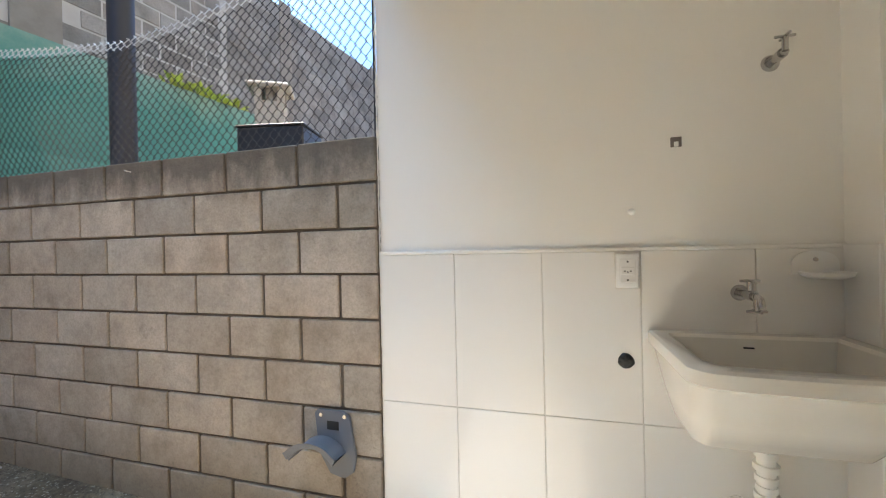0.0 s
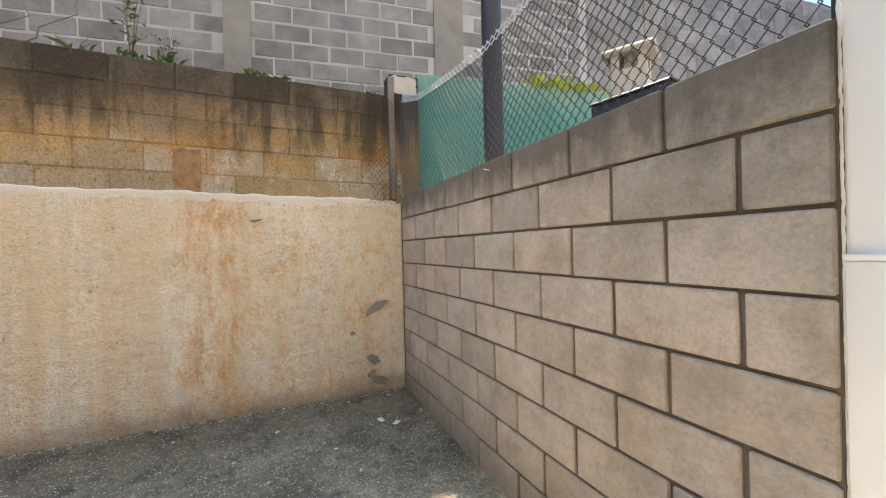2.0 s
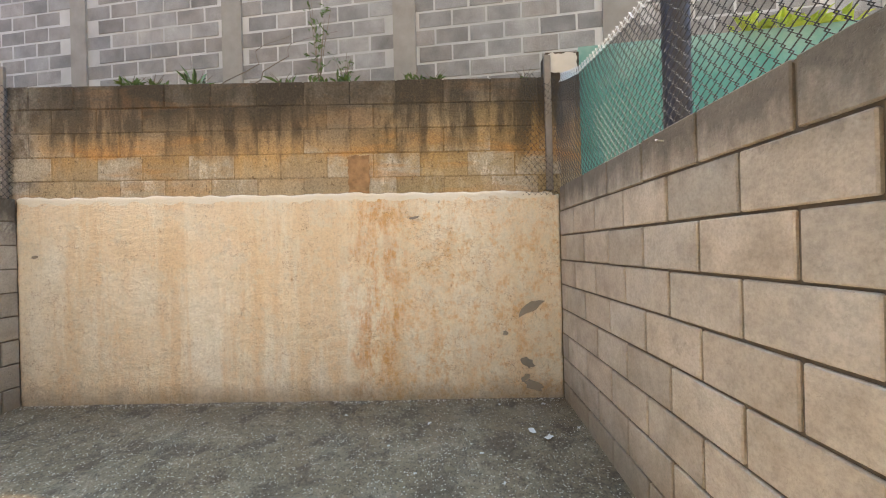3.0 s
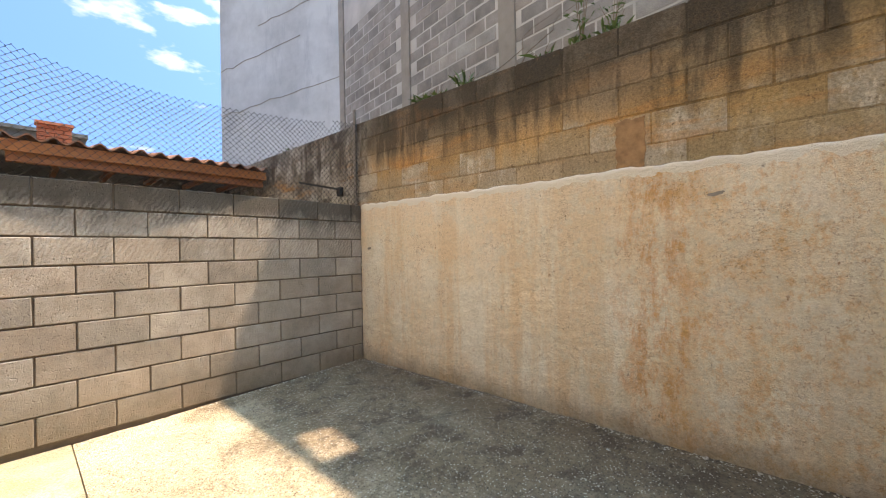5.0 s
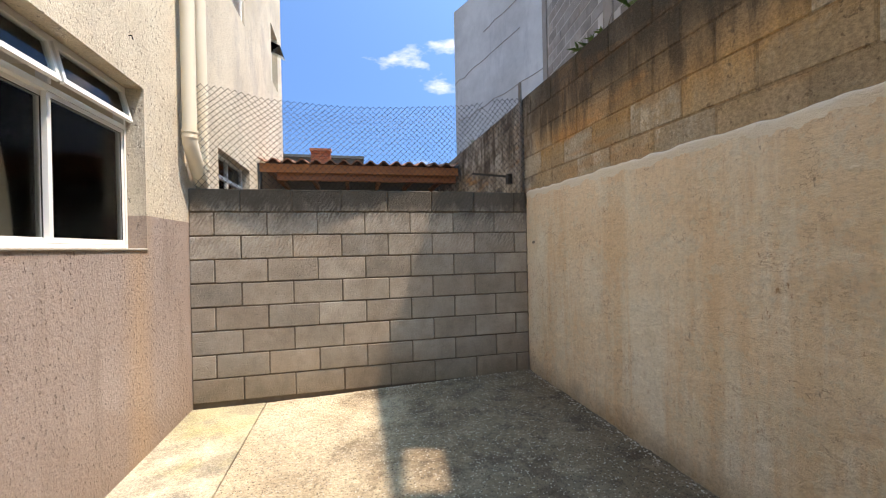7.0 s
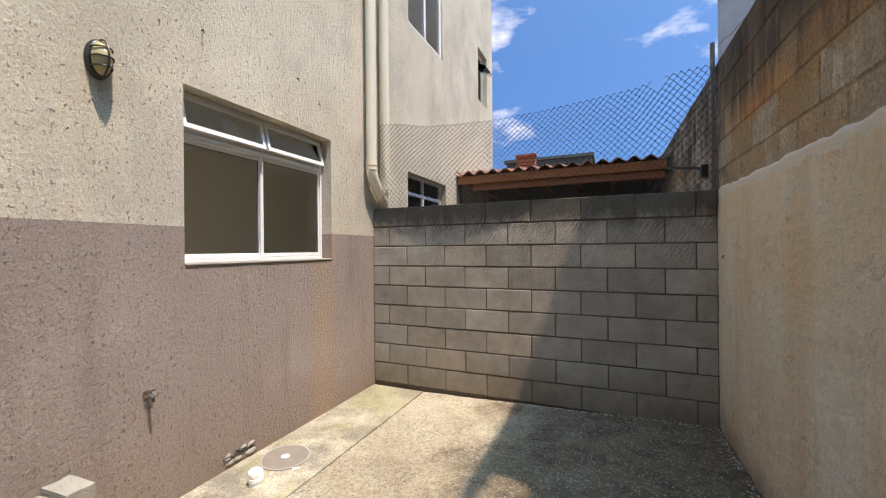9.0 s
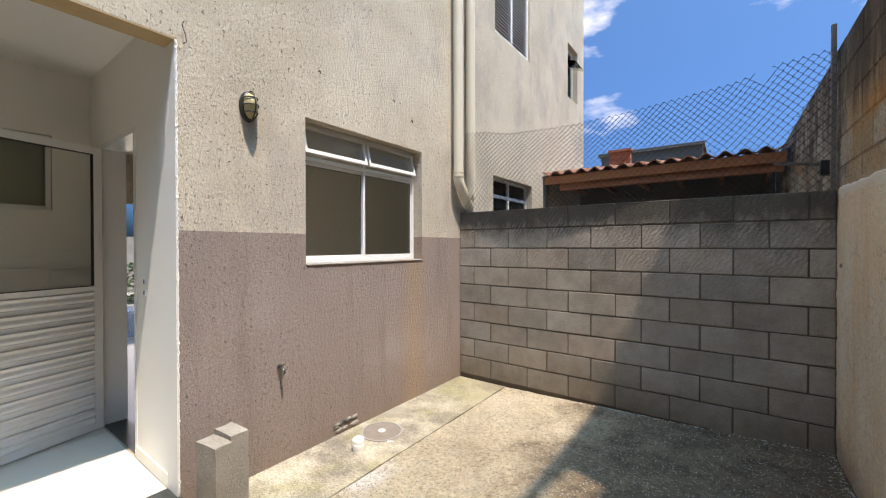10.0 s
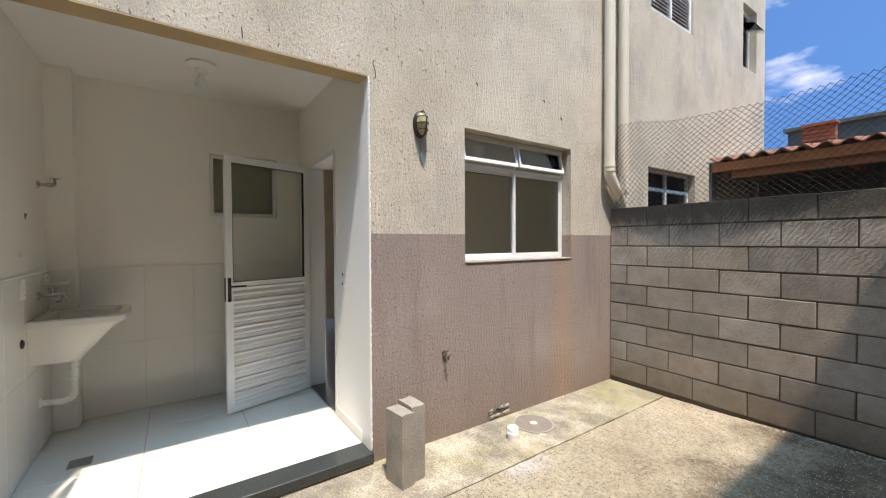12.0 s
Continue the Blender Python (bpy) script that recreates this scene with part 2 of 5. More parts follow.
def render_plaster():
    m, nt, b = shader("cream_scratch_plaster")
    s = height(nt)
    base = ramp(nt, noisy(nt, 1.3, 6, 0.6, (1, 1, 0.7)), [(0.40, (0.90, 0.74, 0.56)), (0.5, (0.92, 0.81, 0.66)), (0.60, (0.93, 0.87, 0.76))])
    streak = ramp(nt, noisy(nt, 3.2, 7, 0.65, (1, 1, 0.10), (0, 1.7, 0)), [(0.50, 0.0), (0.60, 0.6)])
    base = mix(nt, streak, base, (0.80, 0.58, 0.36))
    # rust bloom in the middle of the wall's north half
    d = maths(nt, "ABSOLUTE", maths(nt, "SUBTRACT", s["Y"], 3.12))
    near = ramp(nt, maths(nt, "ADD", d, maths(nt, "MULTIPLY", noisy(nt, 3.0, 7, 0.75), 0.9)), [(0.52, 1.0), (0.75, 0.0)])
    base = mix(nt, maths(nt, "MULTIPLY", near, ramp(nt, noisy(nt, 9.0, 8, 0.8, (1, 1, 0.35)), [(0.46, 0.0), (0.58, 0.8)])), base, (0.70, 0.34, 0.11))
    north = ramp(nt, maths(nt, "MULTIPLY", s["Y"], 0.2), [(0.55, 0.0), (0.64, 1.0)])
    speck = ramp(nt, noisy(nt, 13.0, 9, 0.8, (1, 1, 0.8), (4, 4, 4)), [(0.49, 0.0), (0.60, 0.65)])
    base = mix(nt, maths(nt, "MULTIPLY", speck, north), base, (0.76, 0.45, 0.18))
    line = ramp(nt, maths(nt, "ABSOLUTE", maths(nt, "SUBTRACT", noisy(nt, 10.0, 5, 0.7, (1, 0.7, 1.3)), 0.5)), [(0.0, 1.0), (0.012, 0.0)])
    gate = ramp(nt, noisy(nt, 3.4, 5, 0.7, (1, 1, 1), (2, 6, 2)), [(0.50, 0.0), (0.58, 0.8)])
    base = mix(nt, maths(nt, "MULTIPLY", line, gate), base, (0.30, 0.15, 0.06))
    fleck = ramp(nt, noisy(nt, 26.0, 6, 0.85, (1, 1.3, 0.7), (6, 2, 9)), [(0.59, 0.0), (0.64, 0.8)])
    base = mix(nt, maths(nt, "MULTIPLY", fleck, ramp(nt, noisy(nt, 2.4, 5, 0.7, (1, 1, 0.6), (1, 2, 9)), [(0.42, 0.25), (0.58, 1.0)])), base, (0.42, 0.21, 0.09))
    flake = ramp(nt, noisy(nt, 8.0, 7, 0.75, (1, 1, 1), (8, 1, 3)), [(0.52, 0.0), (0.56, 0.45)])
    base = mix(nt, flake, base, (0.80, 0.74, 0.62))
    damp = ramp(nt, maths(nt, "ADD", s["Z"], maths(nt, "MULTIPLY", noisy(nt, 5.0, 6, 0.7), 0.3)), [(0.14, 0.85), (0.38, 0.0)])
    base = mix(nt, damp, base, (0.30, 0.24, 0.17))
    spots = ramp(nt, noisy(nt, 24.0, 3, 0.6, (1, 1, 0.5)), [(0.70, 0.0), (0.76, 0.7)])
    base = mix(nt, spots, base, (0.20, 0.13, 0.08))
    base = mix(nt, 1.0, base, ramp(nt, noisy(nt, 40.0, 6, 0.8), [(0.38, 0.88), (0.5, 1.0), (0.62, 1.05)]), "MULTIPLY")
    tb = maths(nt, "GREATER_THAN", maths(nt, "ADD", maths(nt, "ADD", s["Z"], maths(nt, "MULTIPLY", s["Y"], 0.0115)), maths(nt, "MULTIPLY", noisy(nt, 7.0, 4, 0.6), 0.16)), 1.852)
    base = mix(nt, maths(nt, "MULTIPLY", tb, 0.9), base, (0.88, 0.81, 0.70))
    nt.links.new(base, b.inputs["Base Color"])
    b.inputs["Roughness"].default_value = 0.93
    # trowel drags: long shallow ridges, torn edges and fine grit
    strokes = noisy(nt, 11.0, 8, 0.75, (1, 0.7, 1.3))
    tear = ramp(nt, maths(nt, "ABSOLUTE", maths(nt, "SUBTRACT", noisy(nt, 7.0, 6, 0.72, (1, 0.55, 1.6), (3, 3, 8)), 0.5)), [(0.0, 0.0), (0.02, 1.0)])
    tear = mix(nt, ramp(nt, noisy(nt, 2.6, 4, 0.6, (1, 1, 1), (4, 2, 4)), [(0.42, 1.0), (0.52, 0.0)]), tear, (1.0, 1.0, 1.0))
    fine = noisy(nt, 70.0, 5, 0.75)
    bump(nt, b, maths(nt, "ADD", maths(nt, "ADD", strokes, maths(nt, "MULTIPLY", tear, 0.10)), maths(nt, "MULTIPLY", fine, 0.7)), 1.0, 0.021)
    return m


PLASTER = render_plaster()


def facade_paint(name, band):
    """Combed rendering: vertical scratches and pits; lilac-brown below the band, cream above."""
    m, nt, b = shader(name)
    s = height(nt)
    cream = ramp(nt, noisy(nt, 1.1, 6, 0.6), [(0.36, (0.50, 0.43, 0.33)), (0.5, (0.585, 0.51, 0.40)), (0.64, (0.635, 0.56, 0.445))])
    cream = mix(nt, ramp(nt, noisy(nt, 1.6, 7, 0.7, (1, 1, 0.6), (5, 2, 0)), [(0.50, 0.0), (0.62, 0.5)]), cream, (0.36, 0.32, 0.28))
    lilac = ramp(nt, noisy(nt, 1.4, 6, 0.6), [(0.3, (0.265, 0.205, 0.18)), (0.6, (0.30, 0.235, 0.205)), (0.8, (0.345, 0.28, 0.25))])
    damp = ramp(nt, maths(nt, "ADD", s["Z"], maths(nt, "MULTIPLY", noisy(nt, 3.0, 6, 0.7), 0.5)), [(0.25, 0.75), (0.75, 0.0)])
    lilac = mix(nt, damp, lilac, (0.22, 0.155, 0.115))
    dy = maths(nt, "ABSOLUTE", maths(nt, "SUBTRACT", s["Y"], maths(nt, "ADD", 0.72, maths(nt, "MULTIPLY", noisy(nt, 2.0), 0.12))))
    rusty = ramp(nt, maths(nt, "ADD", dy, maths(nt, "MULTIPLY", noisy(nt, 6.0, 6, 0.7, (1, 1, 0.3)), 0.12)), [(0.06, 0.42), (0.28, 0.0)])
    lilac = mix(nt, rusty, lilac, (0.40, 0.25, 0.13))
    stain = ramp(nt, noisy(nt, 4.0, 6, 0.65, (1, 1, 0.15)), [(0.55, 0.0), (0.75, 0.5)])
    lilac = mix(nt, stain, lilac, (0.15, 0.115, 0.095))
    if band is None:
        base = cream
    else:
        step = maths(nt, "GREATER_THAN", maths(nt, "ADD", s["Z"], maths(nt, "MULTIPLY", noisy(nt, 12.0, 3), 0.006)), band + 0.003)
        base = mix(nt, step, lilac, cream)
    dense = ramp(nt, noisy(nt, 3.0, 5, 0.65, (1, 1, 1), (8, 8, 2)), [(0.38, 0.25), (0.60, 1.0)])
    pits = ramp(nt, noisy(nt, 44.0, 3, 0.6, (1, 1, 0.7)), [(0.335, 1.0), (0.375, 0.0)])
    pits = maths(nt, "MULTIPLY", pits, dense)
    base = mix(nt, maths(nt, "MULTIPLY", pits, 0.75), base, (0.11, 0.09, 0.075))
    base = mix(nt, 1.0, base, ramp(nt, noisy(nt, 75.0, 4, 0.75), [(0.36, 0.84), (0.5, 1.0), (0.64, 1.10)]), "MULTIPLY")
    nt.links.new(base, b.inputs["Base Color"])
    b.inputs["Roughness"].default_value = 0.85
    rel = maths(nt, "SUBTRACT", maths(nt, "ADD", noisy(nt, 42.0, 5, 0.7, (1, 1, 0.75)), maths(nt, "MULTIPLY", noisy(nt, 110.0, 3), 0.25)), maths(nt, "MULTIPLY", pits, 0.9))
    bump(nt, b, rel, 1.0, 0.011)
    return m


FACADE = facade_paint("combed_facade", 1.54)
FACADE_UP = facade_paint("combed_facade_plain", None)


def concrete_floor():
    m, nt, b = shader("yard_concrete")
    s = height(nt)
    base = ramp(nt, noisy(nt, 1.1, 9, 0.72), [(0.32, (0.34, 0.27, 0.18)), (0.44, (0.44, 0.36, 0.25)), (0.52, (0.50, 0.42, 0.29)), (0.60, (0.57, 0.49, 0.36))])
    # west shade painted into the colour: brown deepens past the shadow edge
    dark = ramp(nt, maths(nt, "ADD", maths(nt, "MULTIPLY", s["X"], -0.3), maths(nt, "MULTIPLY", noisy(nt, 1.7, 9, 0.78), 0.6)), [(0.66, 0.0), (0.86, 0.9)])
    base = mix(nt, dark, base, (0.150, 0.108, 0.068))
    # mould mottling, thickest inside that painted shade
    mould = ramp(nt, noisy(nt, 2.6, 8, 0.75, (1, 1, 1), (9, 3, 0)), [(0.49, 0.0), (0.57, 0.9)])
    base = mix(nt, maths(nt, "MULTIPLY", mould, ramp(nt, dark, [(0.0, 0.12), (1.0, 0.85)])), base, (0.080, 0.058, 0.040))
    pale = ramp(nt, noisy(nt, 3.6, 8, 0.75, (1, 1, 1), (1, 8, 0)), [(0.50, 0.0), (0.60, 0.3)])
    base = mix(nt, pale, base, (0.37, 0.31, 0.23))
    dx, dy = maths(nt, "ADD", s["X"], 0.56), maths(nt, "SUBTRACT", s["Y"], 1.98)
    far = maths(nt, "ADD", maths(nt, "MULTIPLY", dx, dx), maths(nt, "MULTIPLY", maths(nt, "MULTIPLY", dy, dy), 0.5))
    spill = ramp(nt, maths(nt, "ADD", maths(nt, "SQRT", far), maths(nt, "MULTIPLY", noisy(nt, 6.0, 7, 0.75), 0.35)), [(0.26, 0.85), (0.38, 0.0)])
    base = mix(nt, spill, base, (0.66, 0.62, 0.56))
    grit = ramp(nt, noisy(nt, 34.0, 7, 0.9), [(0.40, 0.60), (0.48, 0.93), (0.54, 1.07), (0.62, 1.30)])
    base = mix(nt, 1.0, base, grit, "MULTIPLY")
    vor = node(nt, "ShaderNodeTexVoronoi", Scale=48.0)
    nt.links.new(place(nt).outputs[0], vor.inputs["Vector"])
    stones = node(nt, "ShaderNodeTexVoronoi", Scale=95.0)
    nt.links.new(place(nt).outputs[0], stones.inputs["Vector"])
    sep = nt.nodes.new("ShaderNodeSeparateColor")
    nt.links.new(stones.outputs["Color"], sep.inputs[0])
    base = mix(nt, maths(nt, "MULTIPLY", maths(nt, "GREATER_THAN", sep.outputs[0], 0.86), maths(nt, "LESS_THAN", stones.outputs["Distance"], 0.42)), base, (0.50, 0.46, 0.39))
    base = mix(nt, maths(nt, "MULTIPLY", maths(nt, "LESS_THAN", sep.outputs[0], 0.16), maths(nt, "LESS_THAN", stones.outputs["Distance"], 0.40)), base, (0.07, 0.055, 0.04))
    nt.links.new(base, b.inputs["Base Color"])
    b.inputs["Roughness"].default_value = 0.92
    rel = maths(nt, "ADD", noisy(nt, 60.0, 6, 0.8), maths(nt, "MULTIPLY", noisy(nt, 18.0, 6, 0.8), 1.4))
    rel = maths(nt, "SUBTRACT", rel, maths(nt, "MULTIPLY", vor.outputs["Distance"], 0.5))
    bump(nt, b, rel, 1.0, 0.018)
    return m


YARD = concrete_floor()


def strip_concrete():
    m, nt, b = shader("strip_concrete")
    base = ramp(nt, noisy(nt, 1.6, 8, 0.7), [(0.40, (0.17, 0.145, 0.11)), (0.48, (0.32, 0.275, 0.20)), (0.58, (0.42, 0.375, 0.28))])
    green = ramp(nt, noisy(nt, 1.7, 6, 0.7, (1, 1, 1), (2, 5, 0)), [(0.50, 0.0), (0.66, 0.65)])
    base = mix(nt, green, base, (0.27, 0.25, 0.10))
    south = ramp(nt, maths(nt, "ADD", maths(nt, "MULTIPLY", height(nt)["Y"], 0.5), maths(nt, "MULTIPLY", noisy(nt, 3.0, 6, 0.7), 0.4)), [(0.30, 0.7), (0.62, 0.0)])
    base = mix(nt, south, base, (0.25, 0.225, 0.12))
    dk = ramp(nt, noisy(nt, 2.6, 7, 0.7, (1, 1, 1), (7, 1, 3)), [(0.47, 0.0), (0.56, 0.55)])
    base = mix(nt, dk, base, (0.17, 0.145, 0.115))
    base = mix(nt, 1.0, base, ramp(nt, noisy(nt, 70.0, 5, 0.8), [(0.40, 0.65), (0.6, 1.25)]), "MULTIPLY")
    nt.links.new(base, b.inputs["Base Color"])
    b.inputs["Roughness"].default_value = 0.88
    bump(nt, b, maths(nt, "ADD", noisy(nt, 60.0, 5, 0.7), noisy(nt, 8.0)), 0.4, 0.006)
    return m


STRIP = strip_concrete()
WHITE_WALL = plain("white_wall_paint", (0.88, 0.855, 0.79), 0.55, 0, 0.03, 1.5, 0.06)
TILE = plain("glazed_wall_tile", (0.84, 0.815, 0.76), 0.14, 0, 0.015, 1.0, 0.0)
GROUT = plain("tile_grout", (0.73, 0.70, 0.63), 0.8, 0, 0.1, 20)
GROUT_F = plain("floor_grout", (0.36, 0.32, 0.25), 0.85, 0, 0.2, 20)
FTILE = plain("floor_tile_white", (0.66, 0.64, 0.575), 0.18, 0, 0.02, 1.0, 0.0)
CEIL = plain("ceiling_white", (0.87, 0.85, 0.81), 0.7, 0, 0.03, 1.0, 0.04)
SOFFIT = plain("ochre_soffit", (0.50, 0.36, 0.20), 0.85, 0, 0.15, 6, 0.3)
GRANITE = plain("dark_granite", (0.035, 0.04, 0.038), 0.3, 0, 0.9, 60, 0.0)
ALU = plain("white_aluminium", (0.78, 0.78, 0.77), 0.35, 0, 0.03, 4, 0.0)
PVC = plain("cream_pvc", (0.70, 0.63, 0.50), 0.4, 0, 0.06, 3, 0.05)
PVC_WHITE = plain("white_pvc", (0.86, 0.85, 0.81), 0.35, 0, 0.04, 6, 0.0)
CHROME = plain("chrome", (0.50, 0.49, 0.48), 0.2, 1.0, 0.05, 10, 0.0)
BLACK = plain("black_plastic", (0.015, 0.015, 0.015), 0.4, 0, 0.2, 8, 0.0)
IRON = plain("galvanised_post", (0.22, 0.19, 0.165), 0.6, 0.4, 0.3, 20, 0.2)
WIRE = plain("weathered_wire", (0.028, 0.026, 0.025), 0.6, 0.0, 0.3, 40, 0.0)
WIRE_L = plain("bright_galvanised_wire", (0.62, 0.62, 0.60), 0.35, 0.7, 0.2, 40, 0.0)
GREY_PLASTIC = plain("slate_plastic", (0.14, 0.155, 0.18), 0.45, 0, 0.08, 6, 0.05)
NAVY = plain("navy_metal", (0.022, 0.024, 0.034), 0.5, 0.0, 0.2, 6, 0.1)
SINK = plain("synthetic_marble", (0.78, 0.74, 0.66), 0.16, 0, 0.03, 2.0, 0.0)
WOOD = plain("varnished_timber", (0.34, 0.13, 0.05), 0.5, 0, 0.35, 10, 0.3)
CLAY = plain("clay_tile", (0.20, 0.085, 0.045), 0.85, 0, 0.5, 9, 0.4)
BRICK_RED = plain("red_brick", (0.34, 0.11, 0.06), 0.85, 0, 0.3, 12, 0.4)
DARKWALL = plain("dark_wall", (0.11, 0.108, 0.10), 0.85, 0, 0.15, 3, 0.2)
CONC = plain("cast_concrete", (0.28, 0.25, 0.215), 0.92, 0, 0.4, 4, 0.6)
CHIM = plain("pale_render", (0.52, 0.48, 0.42), 0.9, 0, 0.2, 8, 0.4)
LEAF = plain("leaf_green", (0.07, 0.13, 0.03), 0.5, 0, 0.4, 20, 0.0)
LEAF_Y = plain("leaf_lime", (0.45, 0.55, 0.09), 0.5, 0, 0.4, 20, 0.0)
TWIG = plain("dry_twig", (0.16, 0.12, 0.08), 0.8, 0, 0.3, 20, 0.0)
PAPER = plain("litter_white", (0.55, 0.55, 0.53), 0.7, 0, 0.1, 20, 0.2)
# the blue of reflected sky is put into this floor's base colour
BLUEFLOOR = plain("polished_floor", (0.16, 0.20, 0.28), 0.12, 0, 0.1, 2, 0.0)
ROOM = plain("room_paint", (0.68, 0.63, 0.53), 0.7, 0, 0.04, 2, 0.0)
HEDGE = plain("hedge_leaves", (0.05, 0.09, 0.025), 0.6, 0, 0.5, 14, 0.2)
GLAZE = plain("amber_glass", (0.46, 0.38, 0.20), 0.12, 0, 0.1, 10, 0.0)
DIRT = plain("bare_ground", (0.20, 0.16, 0.11), 0.95, 0, 0.3, 3, 0.5)


def teal_paint():
    m, nt, b = shader("teal_wall_paint")
    s = height(nt)
    base = ramp(nt, noisy(nt, 1.3, 6, 0.6), [(0.3, (0.05, 0.26, 0.225)), (0.7, (0.075, 0.32, 0.27))])
    up = ramp(nt, maths(nt, "ADD", s["Z"], maths(nt, "MULTIPLY", noisy(nt, 2.5, 7, 0.7), 0.8)), [(0.0, 0.0), (1.0, 0.0)])
    worn = ramp(nt, maths(nt, "MULTIPLY", maths(nt, "ADD", s["Z"], maths(nt, "MULTIPLY", noisy(nt, 3.5, 7, 0.75), 1.0)), 0.25), [(0.80, 0.0), (0.93, 0.8)])
    base = mix(nt, worn, base, (0.30, 0.42, 0.36))
    low = maths(nt, "LESS_THAN", s["Z"], 2.12)
    base = mix(nt, maths(nt, "MULTIPLY", low, 0.5), base, (0.11, 0.42, 0.36))
    nt.links.new(base, b.inputs["Base Color"])
    b.inputs["Roughness"].default_value = 0.75
    bump(nt, b, noisy(nt, 25.0, 5), 0.4, 0.006)
    return m


def white_weathered():
    m, nt, b = shader("weathered_white_render")
    base = ramp(nt, noisy(nt, 0.5, 7, 0.65), [(0.38, (0.42, 0.41, 0.385)), (0.62, (0.57, 0.56, 0.53))])
    base = mix(nt, ramp(nt, noisy(nt, 1.4, 7, 0.7, (1, 1, 0.2)), [(0.54, 0.0), (0.7, 0.5)]), base, (0.28, 0.28, 0.28))
    nt.links.new(base, b.inputs["Base Color"])
    b.inputs["Roughness"].default_value = 0.85
    bump(nt, b, noisy(nt, 12.0, 5), 0.3, 0.01)
    return m


TEAL, OLDWHITE = teal_paint(), white_weathered()


def glass_material(name, tint, rough=0.02):
    m, nt, b = shader(name)
    nt.nodes.remove(b)
    out = nt.nodes["Material Output"]
    gl = node(nt, "ShaderNodeBsdfGlossy", Color=(0.9, 0.93, 0.95, 1), Roughness=rough)
    tr = node(nt, "ShaderNodeBsdfTransparent", Color=tint)
    fr = node(nt, "ShaderNodeFresnel", IOR=1.22)
    mx = nt.nodes.new("ShaderNodeMixShader")
    nt.links.new(fr.outputs[0], mx.inputs[0])
    nt.links.new(tr.outputs[0], mx.inputs[1])
    nt.links.new(gl.outputs[0], mx.inputs[2])
    nt.links.new(mx.outputs[0], out.inputs["Surface"])
    return m


GLASS = glass_material("window_glass", (0.86, 0.88, 0.86, 1))
GLASS_CLEAR = glass_material("clear_glass", (0.93, 0.93, 0.92, 1))


# ---- building helpers ----
def mesh_of(bm, name):
    me = bpy.data.meshes.new(name)
    bmesh.ops.recalc_face_normals(bm, faces=bm.faces)
    bm.to_mesh(me)
    bm.free()
    return me


def part(name, bm, material, parent=None, label="", smooth=False, at=None):
    me = mesh_of(bm, name) if isinstance(bm, bmesh.types.BMesh) else bm
    if not me.materials:
        me.materials.append(material)
    if smooth:
        me.shade_smooth()
        if len(me.polygons) < 60000:
            me.set_sharp_from_angle(angle=radians(38))
    ob = new(name, me)
    if parent is not None:
        ob.parent = parent
    if at is not None:
        ob.matrix_basis = at
    return tagged(ob, label)


def thing(name, label, category, m=None, group=""):
    ob = new(name)
    if m is not None:
        ob.matrix_basis = m
    return tagged(ob, label, category, group)


def solid(name, bm, material, label, category="", kind="", group="", smooth=False, at=None):
    ob = part(name, bm, material, None, label, smooth, at)
    return tagged(ob, label, category, group, kind)


def box(bm, lo, hi, m=None):
    c = [(a + b) / 2 for a, b in zip(lo, hi)]
    s = [max(abs(b - a), 1e-5) for a, b in zip(lo, hi)]
    mm = Matrix.Translation(c) @ Matrix.Diagonal((*s, 1))
    r = bmesh.ops.create_cube(bm, size=1.0, matrix=(m @ mm) if m is not None else mm)
    return r["verts"]


def rbox(lo, hi, r=0.004, seg=1):
    bm = bmesh.new()
    box(bm, lo, hi)
    bmesh.ops.bevel(bm, geom=list(bm.edges), offset=r, segments=seg, affect="EDGES", profile=0.6)
    return bm


def boxes(*items):
    bm = bmesh.new()
    for lo, hi in items:
        box(bm, lo, hi)
    return bm


def cyl(bm, a, b, r, r2=None, seg=16, caps=True):
    a, b = Vector(a), Vector(b)
    d = b - a
    m = Matrix.Translation((a + b) / 2) @ d.to_track_quat("Z", "Y").to_matrix().to_4x4()
    bmesh.ops.create_cone(bm, cap_ends=caps, segments=seg, radius1=r, radius2=r if r2 is None else r2, depth=d.length, matrix=m)


def tube(bm, pts, r, seg=8, closed_ends=True):
    pts = [Vector(p) for p in pts]
    rings = []
    up = None
    for i, p in enumerate(pts):
        d = (pts[min(i + 1, len(pts) - 1)] - pts[max(i - 1, 0)]).normalized()
        if up is None:
            up = d.orthogonal().normalized()
        up = (up - d * up.dot(d)).normalized()
        side = d.cross(up)
        rr = r[i] if isinstance(r, (list, tuple)) else r
        rings.append([bm.verts.new(p + (up * math.cos(k * 2 * math.pi / seg) + side * math.sin(k * 2 * math.pi / seg)) * rr) for k in range(seg)])
    for a, b in zip(rings, rings[1:]):
        for k in range(seg):
            bm.faces.new((a[k], a[(k + 1) % seg], b[(k + 1) % seg], b[k]))
    if closed_ends:
        bm.faces.new(rings[0])
        bm.faces.new(list(reversed(rings[-1])))


def lathe(profile, seg=24, m=None):
    bm = bmesh.new()
    rings = []
    for r, z in profile:
        rings.append([bm.verts.new((max(r, 1e-4) * math.cos(k * 2 * math.pi / seg), max(r, 1e-4) * math.sin(k * 2 * math.pi / seg), z)) for k in range(seg)])
    for a, b in zip(rings, rings[1:]):
        for k in range(seg):
            bm.faces.new((a[k], a[(k + 1) % seg], b[(k + 1) % seg], b[k]))
    bm.faces.new(rings[0])
    bm.faces.new(list(reversed(rings[-1])))
    if m is not None:
        bm.transform(m)
    return bm


